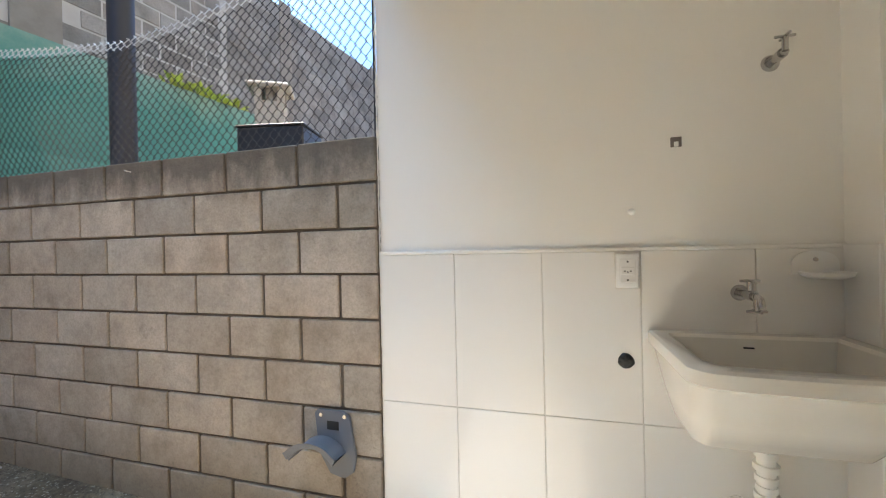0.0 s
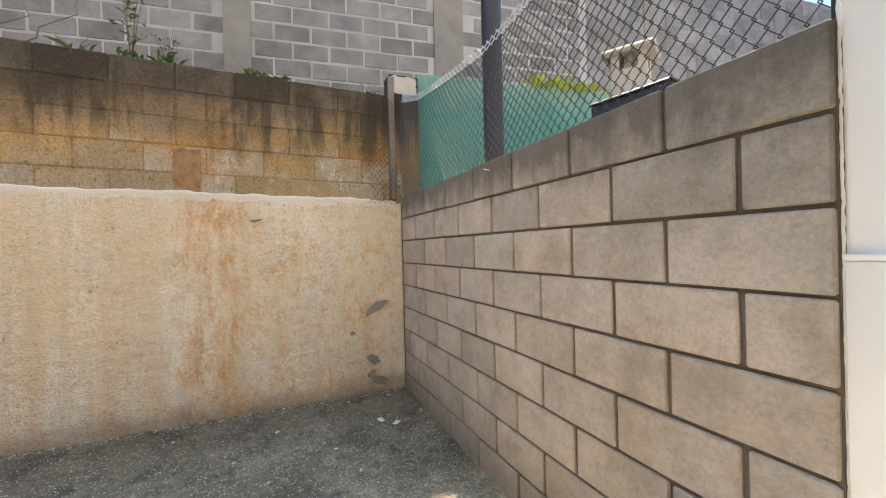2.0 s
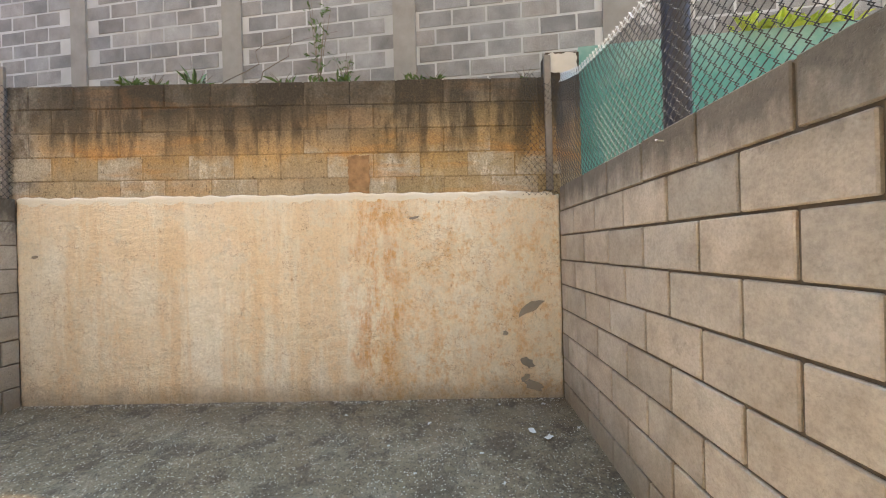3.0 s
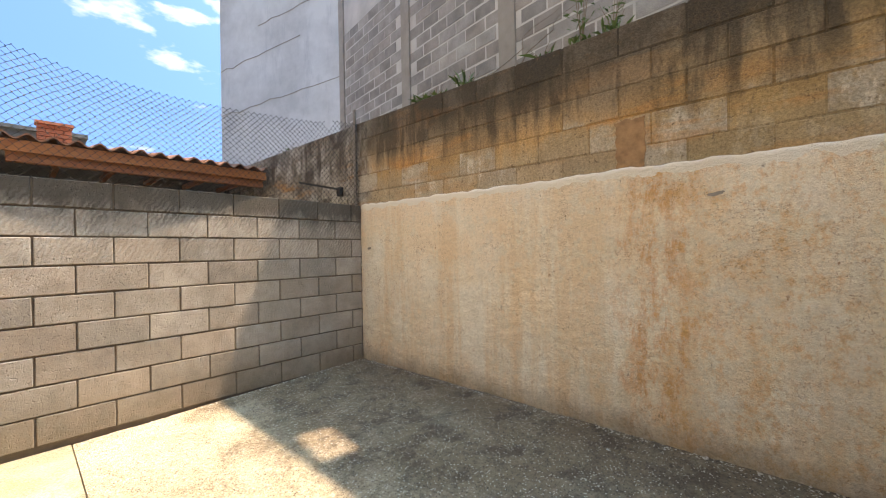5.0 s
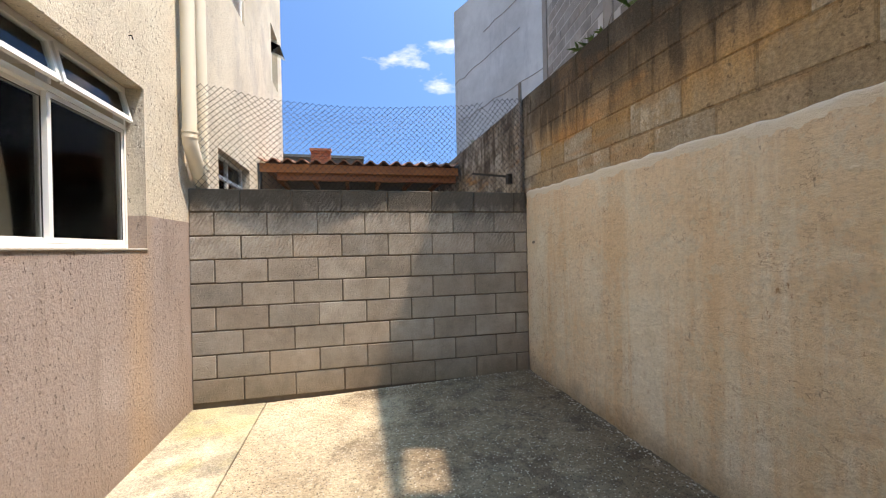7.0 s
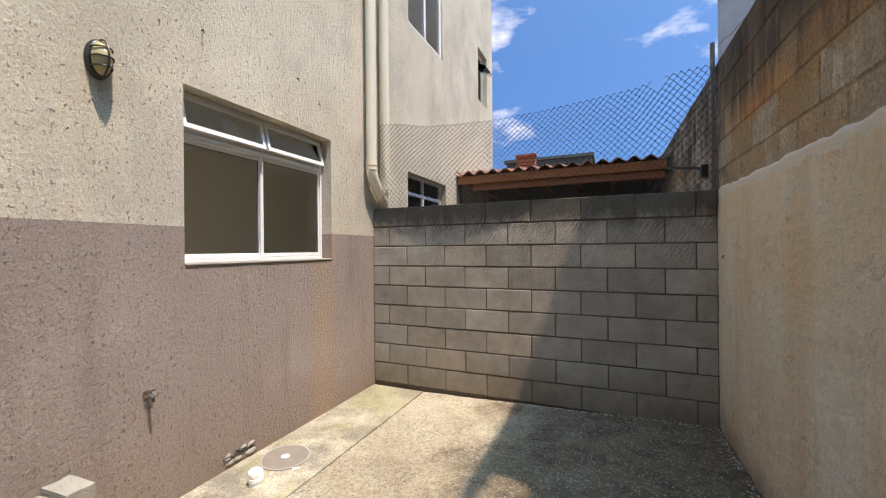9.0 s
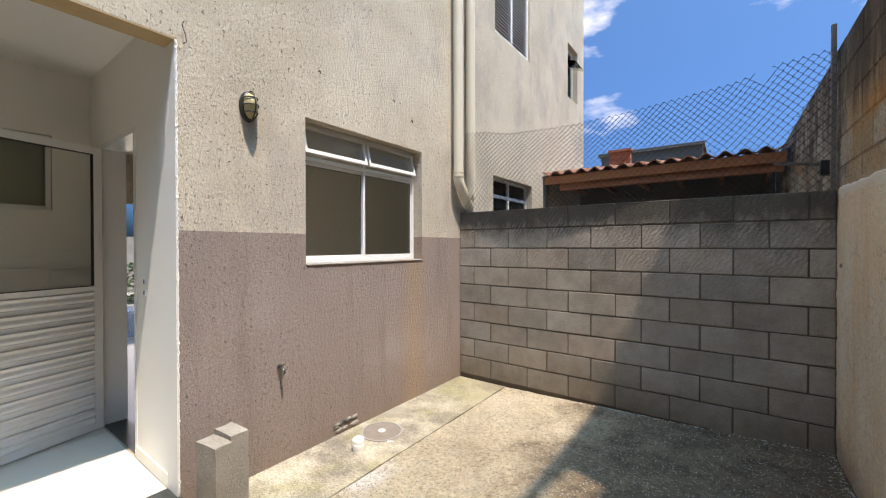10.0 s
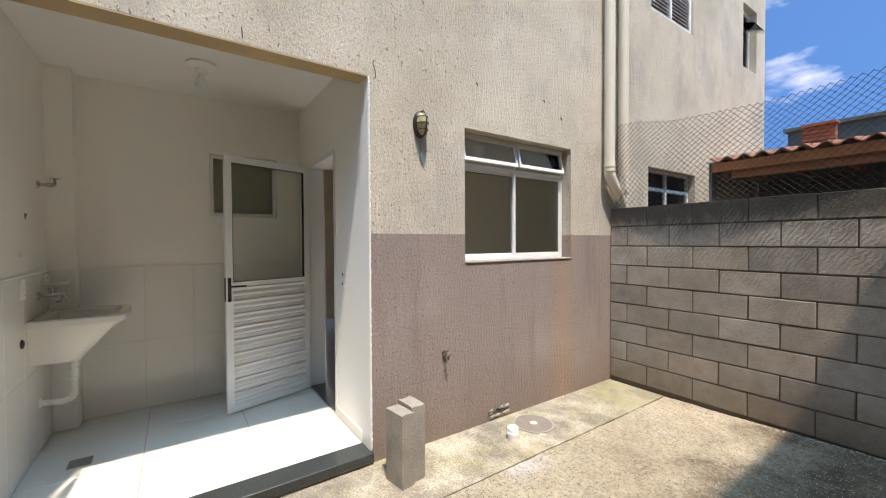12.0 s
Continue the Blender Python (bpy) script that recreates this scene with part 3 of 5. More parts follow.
def wall_with_holes(u0, u1, z0, z1, holes, t0, t1, axis):
    """A wall slab with rectangular holes (ua, ub, za, zb). axis 'y': it runs along y and is thick along x."""
    us = sorted({u0, u1, *[h[0] for h in holes], *[h[1] for h in holes]})
    zs = sorted({z0, z1, *[h[2] for h in holes], *[h[3] for h in holes]})
    us, zs = [u for u in us if u0 <= u <= u1], [z for z in zs if z0 <= z <= z1]

    def full(i, j):
        if not (0 <= i < len(us) - 1 and 0 <= j < len(zs) - 1):
            return False
        uc, zc = (us[i] + us[i + 1]) / 2, (zs[j] + zs[j + 1]) / 2
        return not any(h[0] < uc < h[1] and h[2] < zc < h[3] for h in holes)

    bm = bmesh.new()
    cache = {}

    def v(i, j, k):
        if (i, j, k) not in cache:
            t = t1 if k else t0
            cache[i, j, k] = bm.verts.new((t, us[i], zs[j]) if axis == "y" else (us[i], t, zs[j]))
        return cache[i, j, k]

    for i in range(len(us) - 1):
        for j in range(len(zs) - 1):
            if not full(i, j):
                continue
            for k in (0, 1):
                bm.faces.new((v(i, j, k), v(i + 1, j, k), v(i + 1, j + 1, k), v(i, j + 1, k)))
            for di, dj, a, b in ((-1, 0, (i, j), (i, j + 1)), (1, 0, (i + 1, j), (i + 1, j + 1)), (0, -1, (i, j), (i + 1, j)), (0, 1, (i, j + 1), (i + 1, j + 1))):
                if not full(i + di, j + dj):
                    bm.faces.new((v(*a, 0), v(*b, 0), v(*b, 1), v(*a, 1)))
    return bm


block_meshes = {}


def block_mesh(w, h, d, r, material):
    key = (round(w, 3), round(h, 3), round(d, 3), material.name)
    if key not in block_meshes:
        bm = rbox((-w / 2, -d / 2, -h / 2), (w / 2, d / 2, h / 2), r)
        me = mesh_of(bm, "block")
        me.materials.append(material)
        block_meshes[key] = me
    return block_meshes[key]


def courses(parent, m, length, z0, n, ph, pw, d, gap, material, shift=0.0, name="block", keep=None, jitter=0.0015, limit=10 ** 6, seed=3, skip=None):
    """Courses of running-bond blocks as parts. Local x along the wall from 0 to length, local y its thickness, z up. Past the limit: one joined part."""
    rng = random.Random(seed)
    count, rest = 0, bmesh.new()
    for j in range(n):
        u = -((shift + (j % 2) * 0.5) % 1.0) * pw
        while u < length - 0.02:
            a, b = max(u + gap / 2, 0.002), min(u + pw - gap / 2, length - 0.002)
            u += pw
            if b - a < 0.03:
                continue
            c, z = (a + b) / 2, z0 + (j + 0.5) * ph
            if skip and skip(c, z):
                continue
            w = round((b - a) * 100) / 100
            pm = Matrix.Translation((c + rng.uniform(-1, 1) * jitter, rng.uniform(-1, 1) * jitter, z + rng.uniform(-1, 1) * jitter)) @ Euler((0, rng.uniform(-1, 1) * jitter * 2, 0)).to_matrix().to_4x4()
            if count < limit:
                part(name, block_mesh(w, ph - gap, d, 0.005, material), material, parent, at=parent.matrix_basis.inverted() @ m @ pm)
                count += 1
            else:
                box(rest, (-w / 2, -d / 2, -(ph - gap) / 2), (w / 2, d / 2, (ph - gap) / 2), m @ pm)
    if len(rest.verts):
        tagged(part("upper_blocks", rest, material, parent), kind="stuff")
    else:
        rest.free()


# ---- large structure ----
W, N = -3.05, 4.66
TOP_N, TOP_S = 1.806, 1.830

# ground
g = bmesh.new()
bmesh.ops.create_grid(g, x_segments=1, y_segments=1, size=400)
solid("ground", g, DIRT, "bare earth ground reaching out to the horizon", kind="structure", at=pose(0, 0, -0.06))


def relief_slab(x0, x1, y0, y1, z, thick, amp, step, seed, tilt=0.0, fine=0.0):
    bm = bmesh.new()
    nx, ny = max(2, int((x1 - x0) / step)), max(2, int((y1 - y0) / step))
    grid = []
    for i in range(nx + 1):
        row = []
        for j in range(ny + 1):
            x, y = x0 + (x1 - x0) * i / nx, y0 + (y1 - y0) * j / ny
            row.append(bm.verts.new((x, y, z + tilt * (x - x1) + amp * noise.fractal((x * 2.2 + seed, y * 2.2, 0), 1.0, 2.0, 4) + fine * noise.fractal((x * 21, y * 21, seed), 0.8, 2.0, 3))))
        grid.append(row)
    for i in range(nx):
        for j in range(ny):
            bm.faces.new((grid[i][j], grid[i + 1][j], grid[i + 1][j + 1], grid[i][j + 1]))
    ext = bmesh.ops.extrude_face_region(bm, geom=list(bm.faces))
    for v in ext["geom"]:
        if isinstance(v, bmesh.types.BMVert):
            v.co.z = z - thick
    return bm


solid("yard_floor", relief_slab(W - 0.02, -0.579, -0.0, N + 0.01, -0.034, 0.12, 0.005, 0.022, 2, -0.0295, 0.0045), YARD, "rough cast concrete yard floor, stained, with its sunlit and shaded parts painted paler and darker", kind="structure", smooth=True)
solid("strip_floor", relief_slab(-0.571, 0.0, 0.0, N + 0.01, -0.030, 0.12, 0.003, 0.07, 7), STRIP, "smoother concrete strip along the house wall with green mould", kind="structure", smooth=True)

# block walls of the yard
wall_n = solid("wall_north", boxes(((W, N + 0.013, -0.05), (-0.01, N + 0.127, TOP_N - 0.012))), MORTAR, "grey concrete block wall with dark open joints", kind="structure")
wall_s = solid("wall_south", boxes(((W, -0.127, -0.05), (0.0, -0.013, TOP_S - 0.012))), MORTAR, "grey concrete block wall with rain-darkened top course", kind="structure")

def west_core(*items):
    """The old wall's body; its top falls gently northwards."""
    bm = boxes(*items)
    box(bm, (-3.235, -9.0, 1.70), (-3.0745, 4.79, 2.79))
    for v in bm.verts:
        if abs(v.co.z - 2.79) < 1e-4:
            v.co.z -= FALL * v.co.y
    return bm


FALL = 0.0125
# west wall: scratch-coated below, old stained blocks above
wall_w = solid("wall_west", west_core(((-3.24, -9.0, -0.05), (-3.10, 4.80, 1.75)), ((-3.26, 4.58, -0.05), (-3.08, 4.86, 2.95))), AGED, "old retaining wall of stained concrete blocks", kind="structure")


def plaster_sheet():
    bm = bmesh.new()
    ny, nz = 330, 130
    front = []
    for i in range(ny + 1):
        y = 4.656 * i / ny
        topz = 1.832 - 0.0115 * y + 0.016 * noise.noise((y * 3.0, 1.3, 0)) + 0.014 * noise.noise((y * 11.0, 4.3, 0)) - 0.03 * (y > 4.61)
        row = []
        for j in range(nz + 1):
            z = -0.03 + (topz + 0.03) * j / nz
            d = 0.007 * noise.fractal((y * 2.0, z * 2.4, 5.0), 1.0, 2.0, 3) + 0.0035 * noise.fractal((y * 8.0, z * 10.0, 2.0), 1.0, 2.0, 4) - 0.003 * max(0.0, 0.18 - abs(noise.noise((y * 9.0, z * 12.0, 8.0)))) / 0.18
            if j == nz:
                d -= 0.012
            row.append(bm.verts.new((W + d, y, z)))
        front.append(row)
    for i in range(ny):
        for j in range(nz):
            bm.faces.new((front[i][j], front[i + 1][j], front[i + 1][j + 1], front[i][j + 1]))
    ext = bmesh.ops.extrude_face_region(bm, geom=list(bm.faces))
    for v in ext["geom"]:
        if isinstance(v, bmesh.types.BMVert):
            v.co.x = -3.11
    return bm


part("plaster", plaster_sheet(), PLASTER, wall_w, "cream trowelled scratch coat with rust streaks and ragged upper edge", smooth=True)


def chip(y, z, w, h, seed, rot):
    bm = bmesh.new()
    rng = random.Random(seed)
    n = 14
    pts = []
    for k in range(n):
        a = 2 * math.pi * k / n
        r = 1 + rng.uniform(-0.35, 0.25)
        u, v = math.cos(a) * w / 2 * r, math.sin(a) * h / 2 * r
        pts.append((u * math.cos(rot) - v * math.sin(rot), u * math.sin(rot) + v * math.cos(rot)))
    f = bm.faces.new([bm.verts.new((W + 0.006, y + u, z + v)) for u, v in pts])
    e = bmesh.ops.extrude_face_region(bm, geom=[f])
    for v in e["geom"]:
        if isinstance(v, bmesh.types.BMVert):
            v.co.x += 0.003
    return bm


CLAY_RENDER = plain("orange_clay_render", (0.31, 0.18, 0.095), 0.92, 0, 0.9, 14, 0.9)


def sheet(y0, y1, z0, z1, x, seed):
    """A thin smeared patch with a ragged outline."""
    n, pts = 80, []
    for a, b2 in (((y0, z0), (y1, z0)), ((y1, z0), (y1, z1)), ((y1, z1), (y0, z1)), ((y0, z1), (y0, z0))):
        for i in range(n // 4):
            s = i / (n // 4)
            y, z = a[0] + (b2[0] - a[0]) * s, a[1] + (b2[1] - a[1]) * s
            pts.append((y + 0.018 * noise.noise((y * 23, z * 23, seed)), z + 0.018 * noise.noise((y * 23, z * 19, seed + 4))))
    bm = bmesh.new()
    f = bm.faces.new([bm.verts.new((x, y, z)) for y, z in pts])
    e = bmesh.ops.extrude_face_region(bm, geom=[f])
    for v in e["geom"]:
        if isinstance(v, bmesh.types.BMVert):
            v.co.x -= 0.012
    return bm


for y0, y1, z0, z1, mat, sd in ((2.88, 3.06, 1.78, 2.12, CLAY_RENDER, 4),):
    part("clay_render", sheet(y0, y1, z0, z1, -3.061, sd), mat, wall_w, "smooth clay render smeared over the blocks")
part("render_cap", sheet(4.60, 4.84, 2.78, 2.94, -3.074, 7), CHIM, wall_w, "pale render remains at the wall's end")

for y, z, w, h, rot in ((4.395, 0.80, 0.24, 0.07, 0.55), (4.36, 0.335, 0.13, 0.08, -0.7), (4.41, 0.14, 0.16, 0.08, -0.4), (4.34, 0.21, 0.10, 0.05, 0.5), (3.43, 1.575, 0.10, 0.025, 0.1), (4.18, 0.59, 0.05, 0.04, 0.2), (0.16, 1.32, 0.07, 0.03, 0.2)):
    part("exposed_patch", chip(y, z, w, h, int(y * 100), rot), CONC, wall_w, "grey patch where the scratch coat has flaked off", smooth=True)

# house: the facade plane x = 0, thick towards +x
HOLES = [(2.80, 4.86, -0.05, 2.603), (0.672, 1.992, 1.306, 2.384), (-2.01, -0.78, 1.25, 2.37), (-1.93, -0.83, 4.25, 5.52), (-4.25, -3.66, 4.28, 5.3)]
facade = solid("wall_east", wall_with_holes(-4.65, 9.0, -0.05, 8.2, HOLES, 0.0, 0.15, "y"), FACADE, "combed house facade, lilac-brown below and cream above", kind="structure")
solid("house_end_wall", boxes(((0.15, -4.65, -0.05), (4.95, -4.5, 8.2))), FACADE_UP, "cream rendered end wall of the house", kind="structure")
solid("house_back_wall", wall_with_holes(-4.5, 9.0, -0.05, 8.2, [(1.58, 2.60, 0.05, 2.1)], 4.8, 4.95, "y"), FACADE_UP, "rear wall of the house with a doorway", kind="structure")
solid("house_roof", boxes(((-0.25, -5.0, 8.2), (5.2, 9.2, 8.35))), CONC, "flat concrete roof slab of the house", kind="structure")

# laundry recess
FZ = 0.05
EX, PX = 1.80, 1.65
TL = 1.272
YN = 4.69
solid("laundry_wall_north", boxes(((-0.006, YN, -0.05), (EX, 4.859, 2.6025)), ((0.152, YN, 2.6025), (EX, 4.859, 2.83))), WHITE_WALL, "smooth off-white painted wall above glazed tiles", kind="structure")
solid("laundry_wall_east", wall_with_holes(2.66, YN, -0.05, 2.83, [(3.03, 3.618, 1.735, 2.318)], EX, EX + 0.14, "y"), WHITE_WALL, "off-white wall with a small high window", kind="structure")
solid("laundry_pier", boxes(((PX, 4.53, FZ), (EX, YN, 2.83))), WHITE_WALL, "off-white boxed-in pier in the laundry corner", kind="structure")
solid("laundry_wall_south", wall_with_holes(0.15, EX, -0.05, 2.83, [(0.70, 1.50, -0.05, 2.25)], 2.66, 2.80, "x"), WHITE_WALL, "smooth white return wall with the kitchen doorway", kind="structure")
solid("facade_reveal", boxes(((0.002, 2.80, 0.052), (0.15, 2.812, 2.601))), WHITE_WALL, "white painted reveal with chipped edge", kind="structure")
solid("ceiling", boxes(((0.15, -0.15, 2.83), (4.8, 4.85, 2.98))), CEIL, "plain white painted ceiling", kind="structure")
solid("soffit", boxes(((0.001, 2.812, 2.593), (0.149, 4.688, 2.6028))), SOFFIT, "ochre painted underside of the lintel", kind="structure")
laundry_floor = solid("floor", boxes(((0.12, 2.80, -0.02), (EX, YN, FZ - 0.004))), GROUT_F, "laundry floor bed under pale tiles", kind="structure")
solid("kitchen_floor", boxes(((0.15, -0.15, -0.02), (4.8, 2.66, FZ)), ((4.8, -2.0, -0.02), (9.0, 4.0, FZ - 0.01))), BLUEFLOOR, "dark polished kitchen floor", kind="structure")
solid("kitchen_wall_south", boxes(((0.15, -0.30, -0.05), (4.8, -0.15, 2.83))), ROOM, "plain kitchen wall", kind="structure")
solid("kitchen_wall_north", boxes(((EX + 0.14, 2.66, -0.05), (4.8, 2.80, 2.83))), ROOM, "plain kitchen wall", kind="structure")
solid("service_wall", boxes(((EX + 1.2, 2.80, -0.05), (EX + 1.3, 4.85, 2.83)), ((EX, 4.7, -0.05), (EX + 1.3, 4.85, 2.83))), ROOM, "plain wall behind the small window", kind="structure")
solid("threshold", rbox((-0.03, 2.80, -0.005), (0.15, 4.688, 0.052), 0.004), GRANITE, "dark polished granite threshold slab", kind="structure")
solid("threshold_base", boxes(((-0.012, 2.812, -0.10), (0.12, 4.688, -0.005))), CONC, "rough mortar bed under the threshold", kind="structure")
solid("baseboard", boxes(((0.152, 2.80, FZ), (0.699, 2.812, FZ + 0.075)),), FTILE, "low white tile skirting", kind="structure")

# ---- neighbouring structures ----
TALL_M = pose(-5.3, -3.8, 0, 0, 0, 82.54)


def prism(quad, thick, m):
    """A slab from corner points (u, z) on a wall's face, going back by thick."""
    bm = bmesh.new()
    front = [bm.verts.new(m @ Vector((u, 0, z))) for u, z in quad]
    back = [bm.verts.new(m @ Vector((u, thick, z))) for u, z in quad]
    bm.faces.new(front)
    bm.faces.new(list(reversed(back)))
    n = len(quad)
    for k in range(n):
        bm.faces.new((front[k], front[(k + 1) % n], back[(k + 1) % n], back[k]))
    return bm


def joined(*bms):
    out = bmesh.new()
    for b in bms:
        me = bpy.data.meshes.new("tmp")
        b.to_mesh(me)
        b.free()
        out.from_mesh(me)
        bpy.data.meshes.remove(me)
    return out


# unseen top edge, sloped down northwards so that its shadow ends at x = -1.5 in the yard; a narrow slot, added under
# the coping, lets through the sunlit floor patch
def top_z(u):
    return (-1.5 + 5.3 - 0.131 * u * 0.9915) / 0.345


tall = solid("tall_wall", joined(
    prism([(0, -0.05), (5.88, -0.05), (5.88, top_z(5.88)), (0, top_z(0))], 0.16, TALL_M),
    prism([(5.88, -0.05), (6.34, -0.05), (6.34, 7.74), (5.88, 7.74)], 0.05, TALL_M),
    prism([(5.88, 8.54), (6.34, 8.54), (6.34, top_z(6.34)), (5.88, top_z(5.88))], 0.05, TALL_M),
    prism([(6.34, -0.05), (11.6, -0.05), (11.6, top_z(11.6)), (6.34, top_z(6.34))], 0.16, TALL_M)),
    MORTAR_TALL, "tall unrendered wall of grey ash blocks with pale squeezed mortar", kind="structure")
tall_n = solid("tall_wall_far", prism([(11.6, -0.05), (26.0, -0.05), (26.0, 5.47), (11.6, 5.47)], 0.16, TALL_M), CONC, "weathered grey block wall running away behind the neighbour", kind="structure")
for u0, w in ((0.0, 0.22), (2.47, 0.24), (4.74, 0.27), (6.98, 0.27), (9.35, 0.38)):
    part("column", prism([(u0, 1.5), (u0 + w, 1.5), (u0 + w, 8.0), (u0, 8.0)], -0.03, TALL_M), CONC, tall, "cast concrete column with streaks")
for u0 in (12.6, 15.3, 18.0, 21.5):
    part("column", prism([(u0, 1.5), (u0 + 0.25, 1.5), (u0 + 0.25, 5.56), (u0, 5.56)], -0.02, TALL_M), CONC, tall_n, "cast concrete column with streaks")
white_b = solid("white_building", prism([(0, -0.05), (6.2, -0.05), (6.2, 12.0), (0, 12.0)], 4.0, pose(-6.0, -13.5, 0, 0, 0, 112.4)), OLDWHITE, "weathered white rendered side wall of a tall building", kind="structure")
bm = bmesh.new()
for k, (z, a, b) in enumerate(((6.9, 0.0, 6.1), (8.7, 0.0, 4.0), (10.2, 2.0, 6.1))):
    tube(bm, [pose(-6.0, -13.5, 0, 0, 0, 112.4) @ Vector((a + (b - a) * i / 12, -0.004, z + 0.14 * noise.noise((i * 0.7, k, 0)) + 0.06 * i)) for i in range(13)], 0.018, 4)
part("crack", bm, CONC, white_b, "dark horizontal crack across the render")

solid("teal_wall", prism([(0, -0.05), (2.45, -0.05), (2.45, 3.05), (0, 3.05)], 0.12, pose(-3.2, 4.9, 0, 0, 0, 82.54)), TEAL, "teal painted neighbour wall, paint worn off along its top", kind="structure")
solid("neighbour_low_wall", boxes(((-2.9, 7.3, -0.05), (6.0, 7.45, 1.82))), CHIM, "pale low wall at the end of the neighbour's yard", kind="structure")

post = thing("steel_post", "dark navy round steel post standing by the teal wall", "post", pose(-2.32, 5.23, -0.10))
bm = bmesh.new()
cyl(bm, (0, 0, 0), (0, 0, 4.6), 0.083, seg=28)
part("shaft", bm, NAVY, post, smooth=True)
bm = bmesh.new()
cyl(bm, (0, 0, 2.70), (0, 0, 2.73), 0.087, seg=28)
part("collar", bm, NAVY, post, smooth=True)

bbq = thing("barbecue_chimney", "pale rendered barbecue chimney with a slab cap on four stubs", "chimney", pose(-1.89, 6.3, -0.05, 0, 0, 30))
part("shaft", boxes(((-0.13, -0.12, -0.15), (0.13, 0.12, 2.78))), CHIM, bbq)
for x, y in ((-0.10, -0.09), (0.10, -0.09), (-0.10, 0.09), (0.10, 0.09)):
    part("stub", boxes(((x - 0.03, y - 0.03, 2.78), (x + 0.03, y + 0.03, 2.90))), CHIM, bbq)
part("cap", rbox((-0.20, -0.18, 2.90), (0.20, 0.18, 2.945), 0.015), CHIM, bbq, "weathered slab cap")
part("flue_wall", boxes(((-0.03, -0.11, 2.78), (0.03, 0.11, 2.9))), CONC, bbq)
bx = thing("black_hood", "matt black metal box beside the chimney", "box", pose(-1.52, 5.95, -0.06, 0, 0, 12))
part("body", rbox((-0.27, -0.2, -0.08), (0.29, 0.2, 2.38), 0.01), BLACK, bx)
part("lid", rbox((-0.28, -0.21, 2.38), (0.30, 0.21, 2.40), 0.006), BLACK, bx)


def leaf_clump(bm, at, n, length, width, spread, rng, droop=0.4):
    for _ in range(n):
        a, e = rng.uniform(0, 2 * math.pi), rng.uniform(0.15, 1.3)
        d = Vector((math.cos(a) * math.cos(e), math.sin(a) * math.cos(e), math.sin(e)))
        s = Vector((-math.sin(a), math.cos(a), 0)) * width * rng.uniform(0.7, 1.2)
        p = Vector(at) + Vector((rng.uniform(-1, 1), rng.uniform(-1, 1), 0)) * spread
        ln = length * rng.uniform(0.6, 1.2)
        q = p + d * ln * 0.55
        t = p + d * ln + Vector((0, 0, -droop * ln * 0.5))
        v = [bm.verts.new(c) for c in (p, q - s, t, q + s)]
        bm.faces.new((v[0], v[1], v[2]))
        bm.faces.new((v[0], v[2], v[3]))


rng = random.Random(21)
for y, n in ((6.30, 34), (6.52, 34), (6.74, 28), (6.96, 22)):
    x = -3.2 + 0.131 * (y - 4.9)
    plant = thing("succulent", "lime green succulent clump growing on the teal wall", "plant", pose(x - 0.04, y - 0.04, 3.04), "succulents on the wall")
    bm = bmesh.new()
    leaf_clump(bm, (0, 0, 0), n, 0.19, 0.026, 0.07, rng)
    part("foliage", bm, LEAF_Y, plant)

# weeds on top of the old block wall
for y, n, ln, tall_stem in ((0.95, 34, 0.14, 0), (1.15, 26, 0.12, 0), (1.55, 14, 0.22, 0), (2.62, 20, 0.12, 0.85), (2.85, 30, 0.16, 0.3), (3.45, 30, 0.12, 0), (3.62, 20, 0.1, 0), (4.42, 14, 0.07, 0), (-1.9, 16, 0.12, 0), (2.3, 12, 0.18, 0)):
    weed = thing("weed", "green weed rooted along the top of the old wall", "plant", pose(-3.16, y, 2.793 - FALL * y), "weeds on the old wall")
    bm = bmesh.new()
    leaf_clump(bm, (0, 0, 0), n, ln, 0.014, 0.07, rng)
    if tall_stem:
        for s in range(int(tall_stem * 26)):
            leaf_clump(bm, (rng.uniform(-0.04, 0.04), rng.uniform(-0.05, 0.05) * (1 + s * 0.05), s / 26), 4, 0.08, 0.009, 0.04, rng)
    part("foliage", bm, LEAF, weed)
    bm = bmesh.new()
    for s in range(5):
        a = rng.uniform(0, 6.28)
        h = max(0.12, tall_stem * rng.uniform(0.6, 1))
        tube(bm, [(0, 0, 0), (0.03 * math.cos(a), 0.05 * math.sin(a), h * 0.5), (0.05 * math.cos(a), 0.12 * math.sin(a), h)], [0.004, 0.003, 0.0015], 4)
    part("stem", bm, TWIG, weed)
dry = thing("dry_creeper", "dry leafless creeper stems climbing the tall block wall", "plant", pose(-3.16, 1.6, 2.77))
bm = bmesh.new()
for k in range(2):
    y, pts = rng.uniform(-0.3, 0.4), []
    for i in range(9):
        pts.append((-0.02 - 0.14 * i, y + 0.05 * i + 0.05 * i * rng.uniform(-1, 1), 0.14 * i))
    tube(bm, pts, [0.006 - 0.0005 * i for i in range(9)], 4)
part("stem", bm, TWIG, dry)

